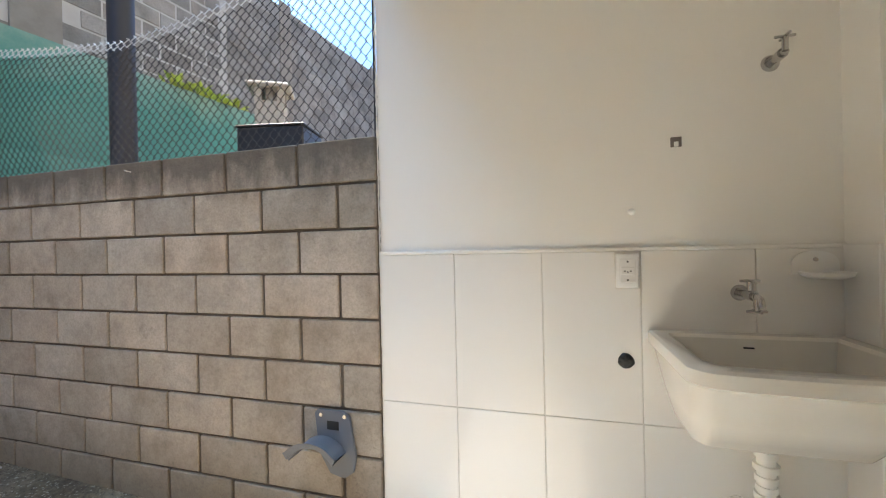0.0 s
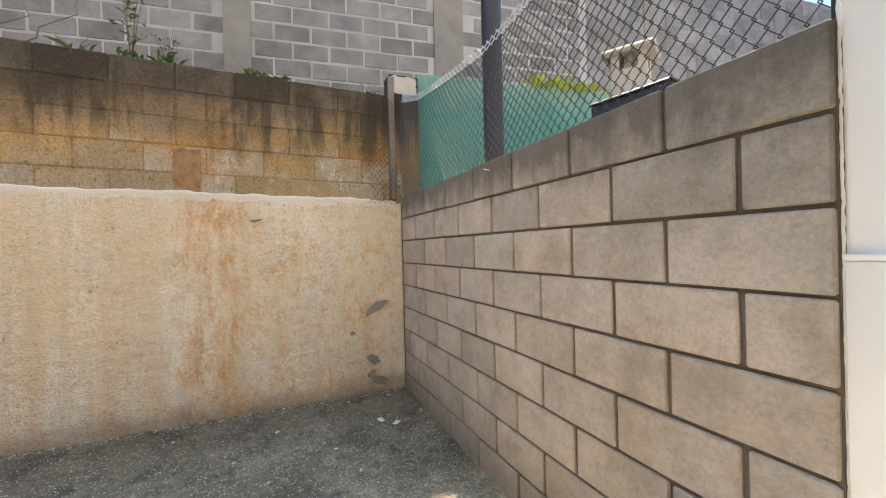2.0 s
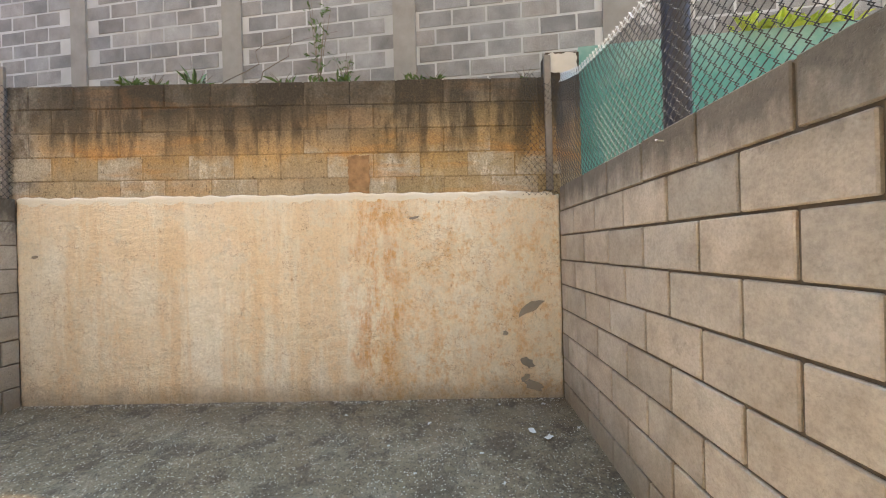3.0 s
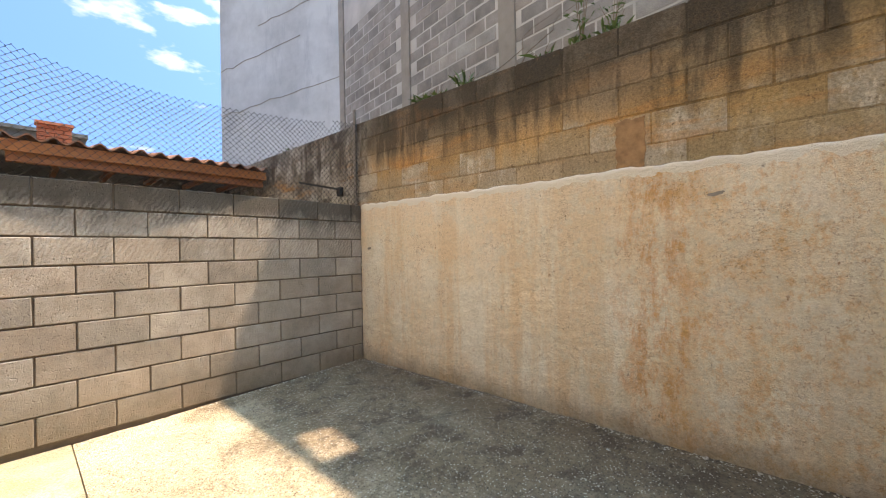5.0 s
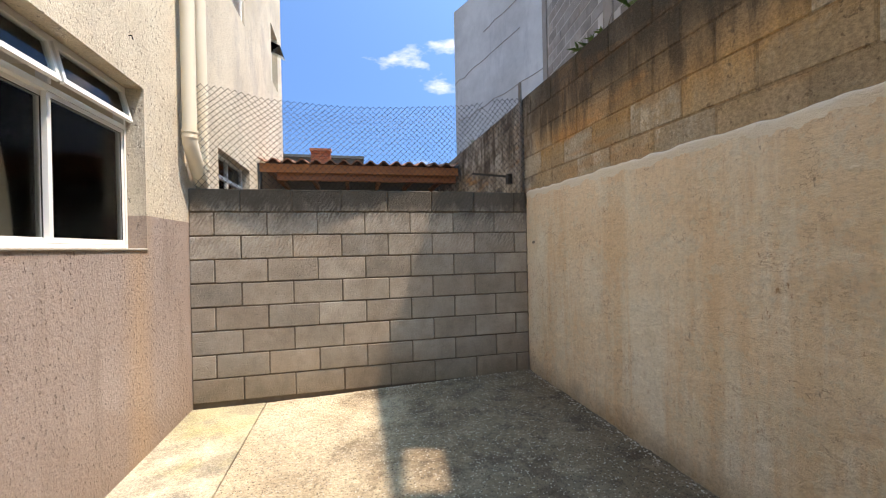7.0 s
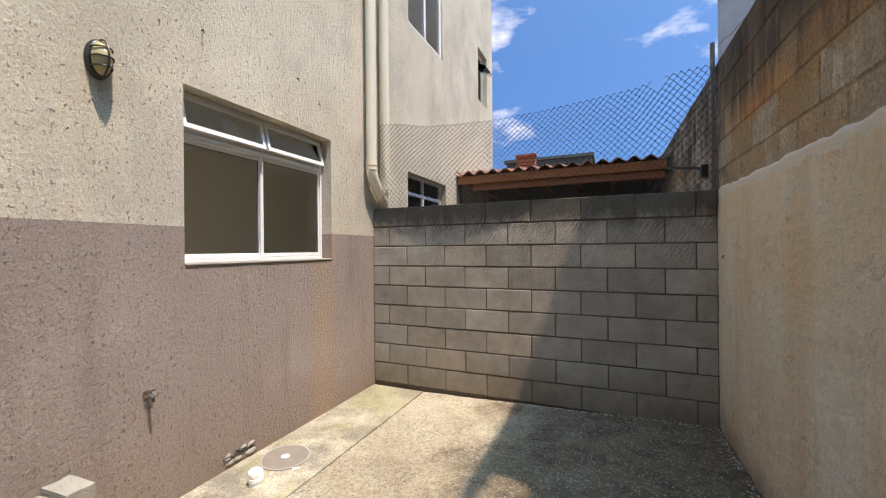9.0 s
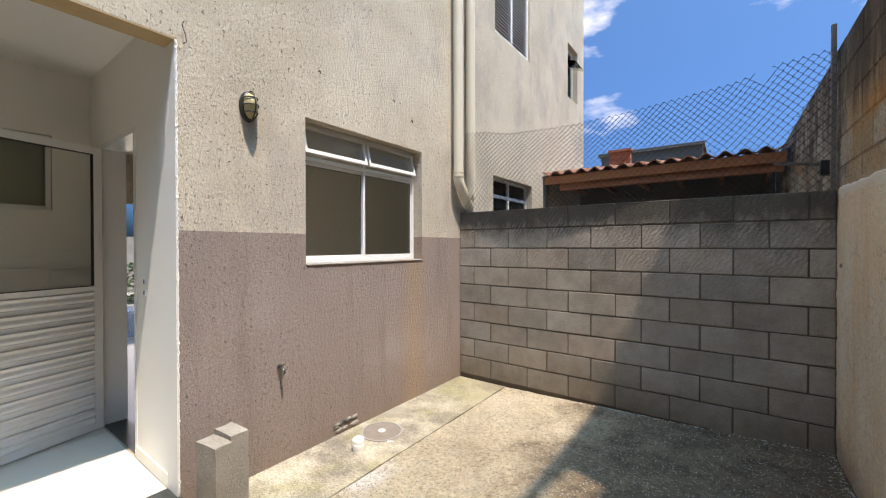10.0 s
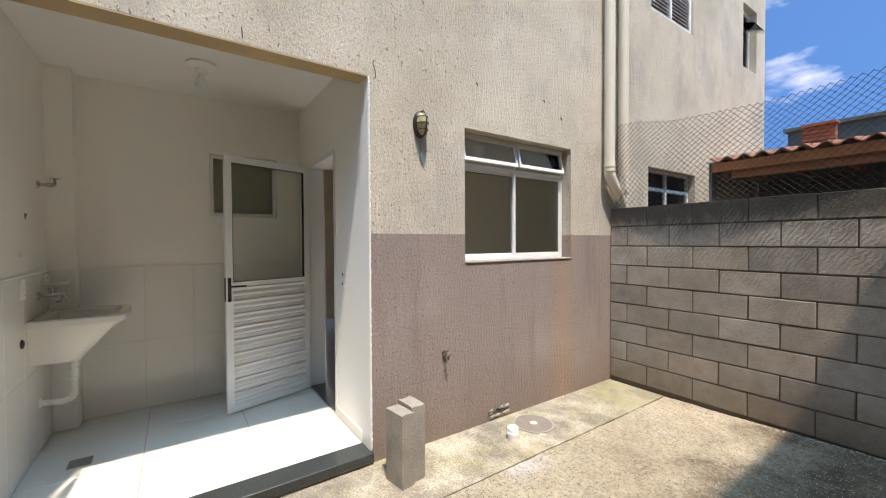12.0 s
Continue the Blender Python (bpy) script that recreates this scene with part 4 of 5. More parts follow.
# lean-to roof of the southern neighbour
lean = thing("lean_to_roof", "clay-tiled lean-to roof on dark red timber beams", "roof", pose(0, 0, -0.035))
ROOF_S = math.tan(radians(9))
bm = bmesh.new()
nt_, rows_ = 24, 30
prof = []
for i in range(nt_ * 8 + 1):
    x = -0.02 - 3.0 * i / (nt_ * 8)
    prof.append((x, 0.030 * math.cos(2 * math.pi * i / 8 / 1.6)))
vv = []
for (x, dz) in prof:
    col = []
    for y in (-2.42, -2.75, -3.1, -3.5, -4.4):
        col.append(bm.verts.new((x, y, 2.655 + dz + (-2.42 - y) * ROOF_S)))
    vv.append(col)
for a, b in zip(vv, vv[1:]):
    for k in range(4):
        bm.faces.new((a[k], b[k], b[k + 1], a[k + 1]))
ext = bmesh.ops.extrude_face_region(bm, geom=list(bm.faces))
for v in ext["geom"]:
    if isinstance(v, bmesh.types.BMVert):
        v.co.z -= 0.018
part("tiles", bm, CLAY, lean, "wavy weathered clay tiles", smooth=True)
part("fascia", rbox((-3.02, -2.50, 2.48), (-0.02, -2.46, 2.61), 0.005), plain("orange_timber", (0.36, 0.12, 0.03), 0.5, 0, 0.3, 8, 0.3), lean, "orange varnished fascia board")
part("beam", rbox((-3.0, -2.62, 2.38), (-0.25, -2.54, 2.50), 0.005), WOOD, lean, "dark red beam")
for k in range(6):
    part("rafter", rbox((-0.1 - 0.56 * k, -4.4, 2.50), (-0.16 - 0.56 * k, -2.5, 2.58), 0.003), WOOD, lean)
part("leg", rbox((-0.03, -2.62, -0.05), (-0.005, -2.45, 2.6), 0.004), DARKWALL, lean)
solid("lean_to_back_wall", boxes(((-3.05, -4.55, -0.05), (0.0, -4.42, 2.85))), DARKWALL, "dark grey wall under the lean-to", kind="structure")
red = thing("red_brick_chimney", "small red brick chimney with open vents", "chimney", pose(-0.72, -4.6, 0))
for z in range(9):
    for x, w in (((-0.2, 0.09), (-0.105, 0.19), (0.09, 0.09)) if z % 2 else ((-0.2, 0.19), (-0.005, 0.185))):
        part("brick", boxes(((x, -0.08, 2.75 + z * 0.06), (x + w, 0.08, 2.803 + z * 0.06))), BRICK_RED, red)
part("cap", boxes(((-0.22, -0.11, 3.29), (0.20, 0.11, 3.33))), BRICK_RED, red)
solid("far_roof", boxes(((-1.72, -14.6, -0.05), (1.5, -12.0, 4.84)), ((-1.80, -14.7, 4.84), (1.6, -11.9, 4.94))), DARKWALL, "grey concrete top of a distant house", kind="structure")

arm = thing("gate_arm", "black metal bracket arm fixed to the old wall", "bracket", pose(0, 0, 0))
part("bar", joined(boxes(((-0.0, 0, 0), (0.03, 0.62, 0.025)))), BLACK, arm, at=look((-3.04, -0.42, 2.05), (-2.75, -1.05, 2.20)) @ pose(0, 0, 0, -90, 0, 0))
part("mount", rbox((-3.085, -0.46, 1.98), (-3.02, -0.38, 2.09), 0.004), BLACK, arm)


# ---- chain-link fences ----
def chain_link(surface, nu, nv, r, top_bright=0, skip=None):
    """Zigzag wires over a surface(u, v), u and v from 0 to 1; returns the mesh and the mesh of its bright upper knots."""
    bm, hi = bmesh.new(), bmesh.new()
    for k in range(nu):
        pts = []
        for j in range(nv + 1):
            s = 0.62 if (j + k) % 2 else -0.62
            u, v = (k + 0.5 + s) / nu, j / nv
            p = surface(u, v)
            if skip and skip(u, v):
                if len(pts) > 1:
                    tube(bm, pts, r, 4)
                pts = []
                continue
            off = 0.004 if s > 0 else -0.004
            pts.append(p + Vector((0, off, 0)))
        if len(pts) > 1:
            if top_bright:
                cut = max(2, len(pts) - top_bright)
                tube(bm, pts[:cut], r, 4)
                tube(hi, pts[cut - 1:], r * 1.15, 4)
            else:
                tube(bm, pts, r, 4)
    return bm, hi


def lerp_rows(rows, x):
    for (a, va), (b, vb) in zip(rows, rows[1:]):
        if (a <= x <= b) or (b <= x <= a):
            return va + (vb - va) * (x - a) / (b - a)
    return rows[-1][1] if abs(x - rows[-1][0]) < abs(x - rows[0][0]) else rows[0][1]


S_TOP = [(0.0, 2.73), (-0.3, 2.70), (-0.6, 2.63), (-1.0, 2.61), (-1.3, 2.60), (-1.75, 2.62), (-2.2, 2.66), (-2.5, 2.69), (-2.75, 2.76), (-3.04, 2.79)]
N_TOP = [(-3.06, 2.76), (-2.85, 2.69), (-2.6, 2.61), (-2.14, 2.55), (-1.55, 2.49), (-1.15, 2.53), (-0.9, 2.56), (-0.5, 2.61), (0.0, 2.77)]


def south_net(u, v):
    x = -0.05 - 2.99 * u
    z = 1.80 + (lerp_rows(S_TOP, x) - 1.80) * v
    return Vector((x, -0.03 + 0.10 * math.sin(math.pi * min(1, v * 1.1)) * (0.6 + 0.4 * math.sin(u * 5)), z))


def north_net(u, v):
    x = -3.05 + 3.04 * u
    z = 1.74 + (lerp_rows(N_TOP, x) - 1.74) * v
    return Vector((x, 4.69 - 0.05 * math.sin(math.pi * v) * (0.5 + 0.5 * math.sin(u * 6 + 1)) + 0.05 * max(0, v - 0.85), z))


fence_s = thing("chain_link_fence", "sagging galvanised chain-link mesh, torn near its post", "fence", pose(0, 0, 0))
mesh_s, spare = chain_link(south_net, 112, 32, 0.0024, 0, lambda u, v: 0.86 < u < 0.885 and v > 0.93)
spare.free()
part("wire_mesh", mesh_s, WIRE, fence_s)
part("post", rbox((-3.055, -0.10, 1.80), (-3.028, -0.065, 2.965), 0.003), IRON, fence_s, "thin rusty steel angle post")
fence_n = thing("chain_link_fence", "bowed chain-link mesh with bright galvanised top knots", "fence", pose(0, 0, 0))
mesh_n, knots = chain_link(north_net, 118, 28, 0.0024, 2)
part("wire_mesh", mesh_n, WIRE, fence_n)
tagged(part("top_edge", knots, WIRE_L, fence_n, "bright new galvanised wire ends"), kind="stuff")
part("post", rbox((-3.07, 4.555, 1.78), (-3.035, 4.61, 2.91), 0.003), IRON, fence_n, "grey-brown steel post")
part("end_wire", rbox((-0.020, 4.680, 1.80), (-0.012, 4.688, 3.4), 0.001), BLACK, fence_n)

def side_net(u, v):
    return Vector((-3.035 + 0.012 * math.sin(9 * v), 4.355 + 0.30 * u, 1.74 + (0.98 + 0.05 * math.sin(7 * u)) * v))


strip, strip_k = chain_link(side_net, 12, 34, 0.0018)
strip_k.free()
part("side_mesh", strip, WIRE, fence_n, "loose strip of mesh folded round the post")

# bent nail in the north wall
nail = thing("bent_nail", "pale bent nail driven into the grey block wall", "nail", pose(-1.455, 4.65, 1.747))
bm = bmesh.new()
tube(bm, [(0, 0.02, 0), (0.002, -0.02, 0.002), (0.02, -0.035, 0), (0.035, -0.036, -0.006)], 0.0035, 6)
part("shank", bm, CHIM, nail)

# ---- hose holder on the north wall ----
holder = thing("hose_holder", "slate grey plastic hose holder screwed to the block wall", "hose holder", pose(-0.24, 4.655, 0.43))
bm = bmesh.new()
n = 20
outline = [(-0.095, 0.13), (-0.075, 0.15), (0.05, 0.15), (0.085, 0.13), (0.115, -0.05), (0.10, -0.12), (0.05, -0.155), (-0.02, -0.14), (-0.075, -0.05)]
f = bm.faces.new([bm.verts.new((x, 0, z)) for x, z in outline])
e = bmesh.ops.extrude_face_region(bm, geom=[f])
for v in e["geom"]:
    if isinstance(v, bmesh.types.BMVert):
        v.co.y -= 0.012
bmesh.ops.bevel(bm, geom=list(bm.edges), offset=0.004, segments=2, affect="EDGES")
part("back_plate", bm, GREY_PLASTIC, holder, smooth=True)
bm = bmesh.new()
prev = None
for i in range(15):
    a = -1.05 + 2.1 * i / 14
    x, z = -0.05 + 0.13 * math.sin(a), -0.10 + 0.13 * math.cos(a)
    lip = 0.02 if i not in (0, 14) else 0.03
    cur = [bm.verts.new(c) for c in ((x, -0.01, z), (x, -0.125, z), (x + 0.02 * math.sin(a), -0.13, z + lip), (x - 0.008 * math.sin(a), -0.118, z - 0.008), (x - 0.008 * math.sin(a), -0.01, z - 0.008))]
    if prev:
        for k in range(5):
            bm.faces.new((prev[k], prev[(k + 1) % 5], cur[(k + 1) % 5], cur[k]))
    else:
        bm.faces.new(cur)
    prev = cur
bm.faces.new(list(reversed(prev)))
part("saddle", bm, GREY_PLASTIC, holder, "curved hose saddle", smooth=True)
for x, z in ((-0.06, 0.125), (0.06, 0.125)):
    bm = bmesh.new()
    cyl(bm, (x, -0.011, z), (x, -0.016, z), 0.009, seg=12)
    part("screw", bm, CHROME, holder)
part("slot", rbox((-0.03, -0.0135, 0.06), (0.03, -0.0115, 0.10), 0.0008), BLACK, holder)

# ---- kitchen window ----
FRAME_X = 0.108


def window_kitchen():
    w = thing("sliding_window", "white aluminium sliding window with two open top vents", "window", pose(0, 0, 0))
    y0, y1, z0, z1 = 0.675, 1.989, 1.322, 2.381
    zm = 2.115
    f = part("frame", boxes(((FRAME_X, y0, z0), (FRAME_X + 0.06, y0 + 0.022, z1)), ((FRAME_X, y1 - 0.022, z0), (FRAME_X + 0.06, y1, z1)),
                            ((FRAME_X, y0 + 0.022, z0), (FRAME_X + 0.06, y1 - 0.022, z0 + 0.024)), ((FRAME_X, y0 + 0.022, z1 - 0.022), (FRAME_X + 0.06, y1 - 0.022, z1)),
                            ((FRAME_X, y0 + 0.022, zm - 0.016), (FRAME_X + 0.06, y1 - 0.022, zm + 0.016))), ALU, w)
    for a, b, x in ((y0 + 0.024, (y0 + y1) / 2 + 0.015, FRAME_X + 0.004), ((y0 + y1) / 2 - 0.015, y1 - 0.024, FRAME_X + 0.032)):
        s = part("sash", boxes(((x, a, z0 + 0.026), (x + 0.024, a + 0.027, zm - 0.018)), ((x, b - 0.027, z0 + 0.026), (x + 0.024, b, zm - 0.018)),
                               ((x, a + 0.027, z0 + 0.026), (x + 0.024, b - 0.027, z0 + 0.054)), ((x, a + 0.027, zm - 0.044), (x + 0.024, b - 0.027, zm - 0.018))), ALU, w)
        part("pane", boxes(((x + 0.010, a + 0.025, z0 + 0.052), (x + 0.014, b - 0.025, zm - 0.042))), GLASS, s)
        part("gasket", boxes(((x - 0.001, a + 0.027, zm - 0.048), (x + 0.003, b - 0.027, zm - 0.044)), ((x - 0.001, a + 0.027, z0 + 0.054), (x + 0.003, a + 0.031, zm - 0.048))), BLACK, s)
    for a, b in ((y0 + 0.032, (y0 + y1) / 2 - 0.012), ((y0 + y1) / 2 + 0.012, y1 - 0.032)):
        h = z1 - 0.03 - (zm + 0.024)
        m = pose(FRAME_X + 0.01, 0, z1 - 0.03, 0, 13, 0)
        s = part("vent_sash", boxes(((-0.022, a, -h), (0.0, a + 0.022, 0)), ((-0.022, b - 0.022, -h), (0.0, b, 0)), ((-0.022, a + 0.022, -h), (0.0, b - 0.022, -h + 0.03)), ((-0.022, a + 0.022, -0.022), (0.0, b - 0.022, 0))), ALU, w, at=m)
        part("pane", boxes(((-0.013, a + 0.02, -h + 0.028), (-0.009, b - 0.02, -0.02))), GLASS, s)
    part("mullion", boxes(((FRAME_X, (y0 + y1) / 2 - 0.011, zm + 0.022), (FRAME_X + 0.05, (y0 + y1) / 2 + 0.011, z1 - 0.028))), ALU, w)
    return w


window_kitchen()
solid("window_sill", rbox((-0.008, 0.674, 1.307), (0.148, 1.990, 1.321), 0.004), CONC, "pale rendered sill with rust at one end", kind="structure")


def small_window(name, y0, y1, z0, z1, x, label, split=True):
    w = thing(name, label, "window", pose(0, 0, 0))
    part("frame", boxes(((x, y0, z0), (x + 0.05, y0 + 0.03, z1)), ((x, y1 - 0.03, z0), (x + 0.05, y1, z1)), ((x, y0 + 0.03, z0), (x + 0.05, y1 - 0.03, z0 + 0.03)), ((x, y0 + 0.03, z1 - 0.03), (x + 0.05, y1 - 0.03, z1))), ALU, w)
    if split:
        ym, zm = (y0 + y1) / 2, z1 - 0.24
        part("mullion", boxes(((x, ym - 0.015, z0 + 0.03), (x + 0.05, ym + 0.015, z1 - 0.03)), ((x + 0.002, y0 + 0.03, zm - 0.02), (x + 0.048, ym - 0.015, zm + 0.02)), ((x + 0.002, ym + 0.015, zm - 0.02), (x + 0.048, y1 - 0.03, zm + 0.02))), ALU, w)
    part("pane", boxes(((x + 0.02, y0 + 0.028, z0 + 0.028), (x + 0.024, y1 - 0.028, z1 - 0.028))), GLASS, w)
    part("blind", boxes(((x + 0.12, y0, z0), (x + 0.13, y1, z1))), ROOM, w) if name == "small_window" else None
    return w


small_window("neighbour_window", -2.007, -0.783, 1.27, 2.367, 0.09, "white aluminium window set deep in the cream facade")
small_window("small_window", 3.033, 3.615, 1.738, 2.315, EX + 0.03, "small white aluminium window with dark glass", False)
nb = small_window("tilt_window", -4.247, -3.663, 4.283, 5.297, 0.1, "narrow window with its pane tilted outwards", False)
part("tilted_pane", boxes(((-0.24, -4.24, -0.006), (0.0, -3.67, 0.006))), GLASS, nb, at=pose(0.08, 0, 5.0, 0, 12, 0) @ pose(0, 0, 0, 0, -35, 0))

sh = thing("louvred_shutter", "white louvred aluminium shutter window upstairs", "window", pose(0, 0.12, -0.08))
part("frame", boxes(((0.03, -2.047, 4.335), (0.08, -2.0, 5.59)), ((0.03, -1.0, 4.335), (0.08, -0.953, 5.59)), ((0.03, -2.0, 4.335), (0.08, -1.0, 4.38)), ((0.03, -1.52, 4.38), (0.08, -1.48, 5.59))), ALU, sh)
for k in range(26):
    for a, b in ((-1.998, -1.522), (-1.478, -1.002)):
        part("slat", boxes(((-0.017, a, -0.0035), (0.017, b, 0.0035))), ALU, sh, at=pose(0.05, 0, 4.41 + k * 0.046, 0, -38, 0))

# ---- drainpipes ----
dp = thing("drainpipes", "pair of cream plastic drainpipes clipped to the facade", "drainpipe", pose(0, 0, 0))
bm = bmesh.new()
cyl(bm, (-0.075, 0.135, 2.18), (-0.075, 0.135, 8.1), 0.052, seg=24)
part("pipe", bm, PVC, dp, smooth=True)
bm = bmesh.new()
cyl(bm, (-0.075, -0.12, 0.2), (-0.075, -0.12, 8.1), 0.05, seg=24)
part("pipe", bm, PVC, dp, smooth=True)
bm = bmesh.new()
tube(bm, [(-0.075, 0.135, 2.24), (-0.075, 0.13, 2.17), (-0.075, 0.09, 2.11), (-0.075, 0.02, 2.02), (-0.075, -0.10, 1.88)], 0.056, 20)
part("elbow", bm, PVC, dp, "offset elbow", smooth=True)
for z, y in ((2.25, 0.135), (2.205, 0.135)):
    bm = bmesh.new()
    cyl(bm, (-0.075, y, z), (-0.075, y, z + 0.02), 0.060, seg=24)
    part("collar", bm, PVC, dp, smooth=True)
for z in (2.0, 2.035):
    bm = bmesh.new()
    cyl(bm, (-0.075, -0.12, z), (-0.075, -0.12, z + 0.018), 0.058, seg=24)
    part("collar", bm, PVC, dp, smooth=True)

# ---- bulkhead lamp ----
lamp = thing("bulkhead_lamp", "oval caged bulkhead wall lamp, black base and amber glass", "wall lamp", pose(-0.002, 2.408, 2.335))
bm = bmesh.new()
bmesh.ops.create_uvsphere(bm, u_segments=24, v_segments=12, radius=1.0)
for v in bm.verts:
    v.co = Vector((max(-0.03, min(0.0, v.co.x * 0.06)), v.co.y * 0.058, v.co.z * 0.098))
part("base", bm, BLACK, lamp, "black oval base", smooth=True)
bm = bmesh.new()
bmesh.ops.create_uvsphere(bm, u_segments=24, v_segments=12, radius=1.0)
for v in bm.verts:
    v.co = Vector((min(-0.028, v.co.x * 0.09), v.co.y * 0.045, v.co.z * 0.084))
part("globe", bm, GLAZE, lamp, "amber ribbed glass globe", smooth=True)
for z in (-0.045, 0.0, 0.045):
    bm = bmesh.new()
    c = math.sqrt(1 - (z / 0.1) ** 2)
    tube(bm, [(-0.02 - 0.070 * c * math.sin(math.pi * i / 12), 0.047 * c * math.cos(math.pi * i / 12), z) for i in range(13)], 0.004, 6)
    part("cage_bar", bm, BLACK, lamp)
bm = bmesh.new()
tube(bm, [(-0.02 - 0.078 * math.sin(math.pi * i / 14), 0, 0.094 * math.cos(math.pi * i / 14)) for i in range(15)], 0.004, 6)
part("cage_bar", bm, BLACK, lamp)

# ---- small things on the facade ----
for y, z, kind in ((2.772, 2.65, 1), (3.565, 2.65, 0), (4.30, 2.66, 0), (1.876, 2.75, 2), (1.08, 2.77, 2), (0.835, 2.65, 2)):
    hook = thing("wire_hook", "short rusty wire sticking out of the facade", "hook", pose(0, y, z), "wire ends in the facade")
    bm = bmesh.new()
    if kind == 1:
        tube(bm, [(0.01, 0, 0.05), (-0.015, 0, 0.055), (-0.02, 0.01, 0.03), (-0.018, -0.008, -0.02), (-0.016, -0.012, -0.055), (-0.016, 0.004, -0.07)], 0.0025, 5)
    elif kind == 0:
        tube(bm, [(0.01, 0, 0.03), (-0.015, 0.003, 0.032), (-0.02, 0, -0.03)], 0.003, 5)
    else:
        tube(bm, [(0.01, 0, 0.0), (-0.018, 0.003, 0.004), (-0.022, 0.0, -0.02)], 0.004, 5)
    part("wire", bm, BLACK, hook)
tapx = thing("garden_tap", "small chrome garden tap low on the facade", "tap", pose(0, 2.202, 0.626))
bm = bmesh.new()
cyl(bm, (0.01, 0, 0), (-0.008, 0, 0), 0.022, seg=16)
part("rosette", bm, CHROME, tapx, smooth=True)
bm = bmesh.new()
tube(bm, [(0, 0, 0), (-0.04, 0, 0), (-0.055, 0, -0.01), (-0.058, 0, -0.035)], 0.009, 10)
part("spout", bm, CHROME, tapx, smooth=True)
part("handle", joined(boxes(((-0.035, -0.022, 0.016), (-0.025, 0.022, 0.023)), ((-0.033, -0.004, 0.0), (-0.027, 0.004, 0.02)))), CHROME, tapx)

# concrete post stubs leaning by the facade
for x0, y0, h, w, rz, lab in ((-0.385, 2.725, 0.47, 0.092, 8, "short grey concrete post standing against the facade"), (-0.355, 2.625, 0.49, 0.094, 4, "short concrete post with a crumbled pale top")):
    stub = thing("concrete_stub", lab, "concrete post", pose(x0 + 0.085, y0 + 0.02, -0.045, 0, 0, rz), "concrete stubs")
    bm = bmesh.new()
    box(bm, (-0.08, -w / 2, 0), (0.09, w / 2, h))
    bmesh.ops.subdivide_edges(bm, edges=list(bm.edges), cuts=6, use_grid_fill=True)
    for v in bm.verts:
        a = 0.006 if v.co.z > h - 0.03 else 0.003
        v.co += Vector((noise.noise(v.co * 14 + Vector((x0 * 9, 0, 0))), noise.noise(v.co * 14 + Vector((5, 0, 0))), noise.noise(v.co * 17 + Vector((9, 0, 0))))) * a
    part("block", bm, block_material("stub_concrete", (0.17, 0.155, 0.13), (0.26, 0.235, 0.20), (0.36, 0.33, 0.29), 0.05, 0.9) if w < 0.093 else bpy.data.materials["stub_concrete"], stub, smooth=False)

# drain bung and manhole cover
bung = thing("drain_stub", "cream plastic drain stub sticking out of the concrete", "drain", pose(-0.308, 1.775, -0.033))
part("cap", lathe([(0.038, 0), (0.038, 0.03), (0.043, 0.032), (0.043, 0.052), (0.037, 0.055), (0.037, 0.062), (0.042, 0.064), (0.042, 0.085), (0.034, 0.094), (0.0, 0.096)], 24), PVC_WHITE, bung, smooth=True)
mh = thing("manhole_cover", "round worn concrete manhole cover in the strip floor", "manhole cover", pose(-0.24, 1.47, -0.032))
part("rim", lathe([(0.165, 0), (0.165, 0.008), (0.158, 0.010), (0.150, 0.008), (0.150, 0.0)], 40), CONC, mh, smooth=True)
part("lid", lathe([(0.147, 0), (0.147, 0.007), (0.10, 0.008), (0.0, 0.009)], 40), plain("worn_lid", (0.19, 0.155, 0.125), 0.9, 0, 0.3, 14, 0.5), mh, smooth=True)
bm = bmesh.new()
cyl(bm, (0, 0, 0.008), (0, 0, 0.012), 0.03, seg=16)
part("mark", bm, CHIM, mh)

# rough hole at the foot of the facade
hole = thing("broken_plaster", "broken plaster patch at the foot of the facade", "damage", pose(-0.001, 1.64, 0.025))
for k in range(9):
    bm = bmesh.new()
    bmesh.ops.create_icosphere(bm, subdivisions=2, radius=0.5)
    sx = rng.uniform(0.025, 0.055)
    for v in bm.verts:
        v.co = Vector((v.co.x * 0.02, v.co.y * sx * 1.4, v.co.z * sx * 0.7)) + Vector((0, 0, 0)) + v.co * 0.01 * noise.noise(v.co * 6)
    part("lump", bm, CONC, hole, at=pose(-0.002, rng.uniform(-0.11, 0.10), rng.uniform(-0.04, 0.04)))

bm = bmesh.new()
tube(bm, [(-0.004, 0.12 - 0.03 * i, 0.02 + 0.03 * noise.noise((i * 1.3, 0, 0)) + 0.02 * (i % 2)) for i in range(9)], [0.003, 0.006, 0.010, 0.007, 0.012, 0.009, 0.006, 0.005, 0.002], 6)
part("crack", bm, BLACK, hole, "dark crack between the lumps")

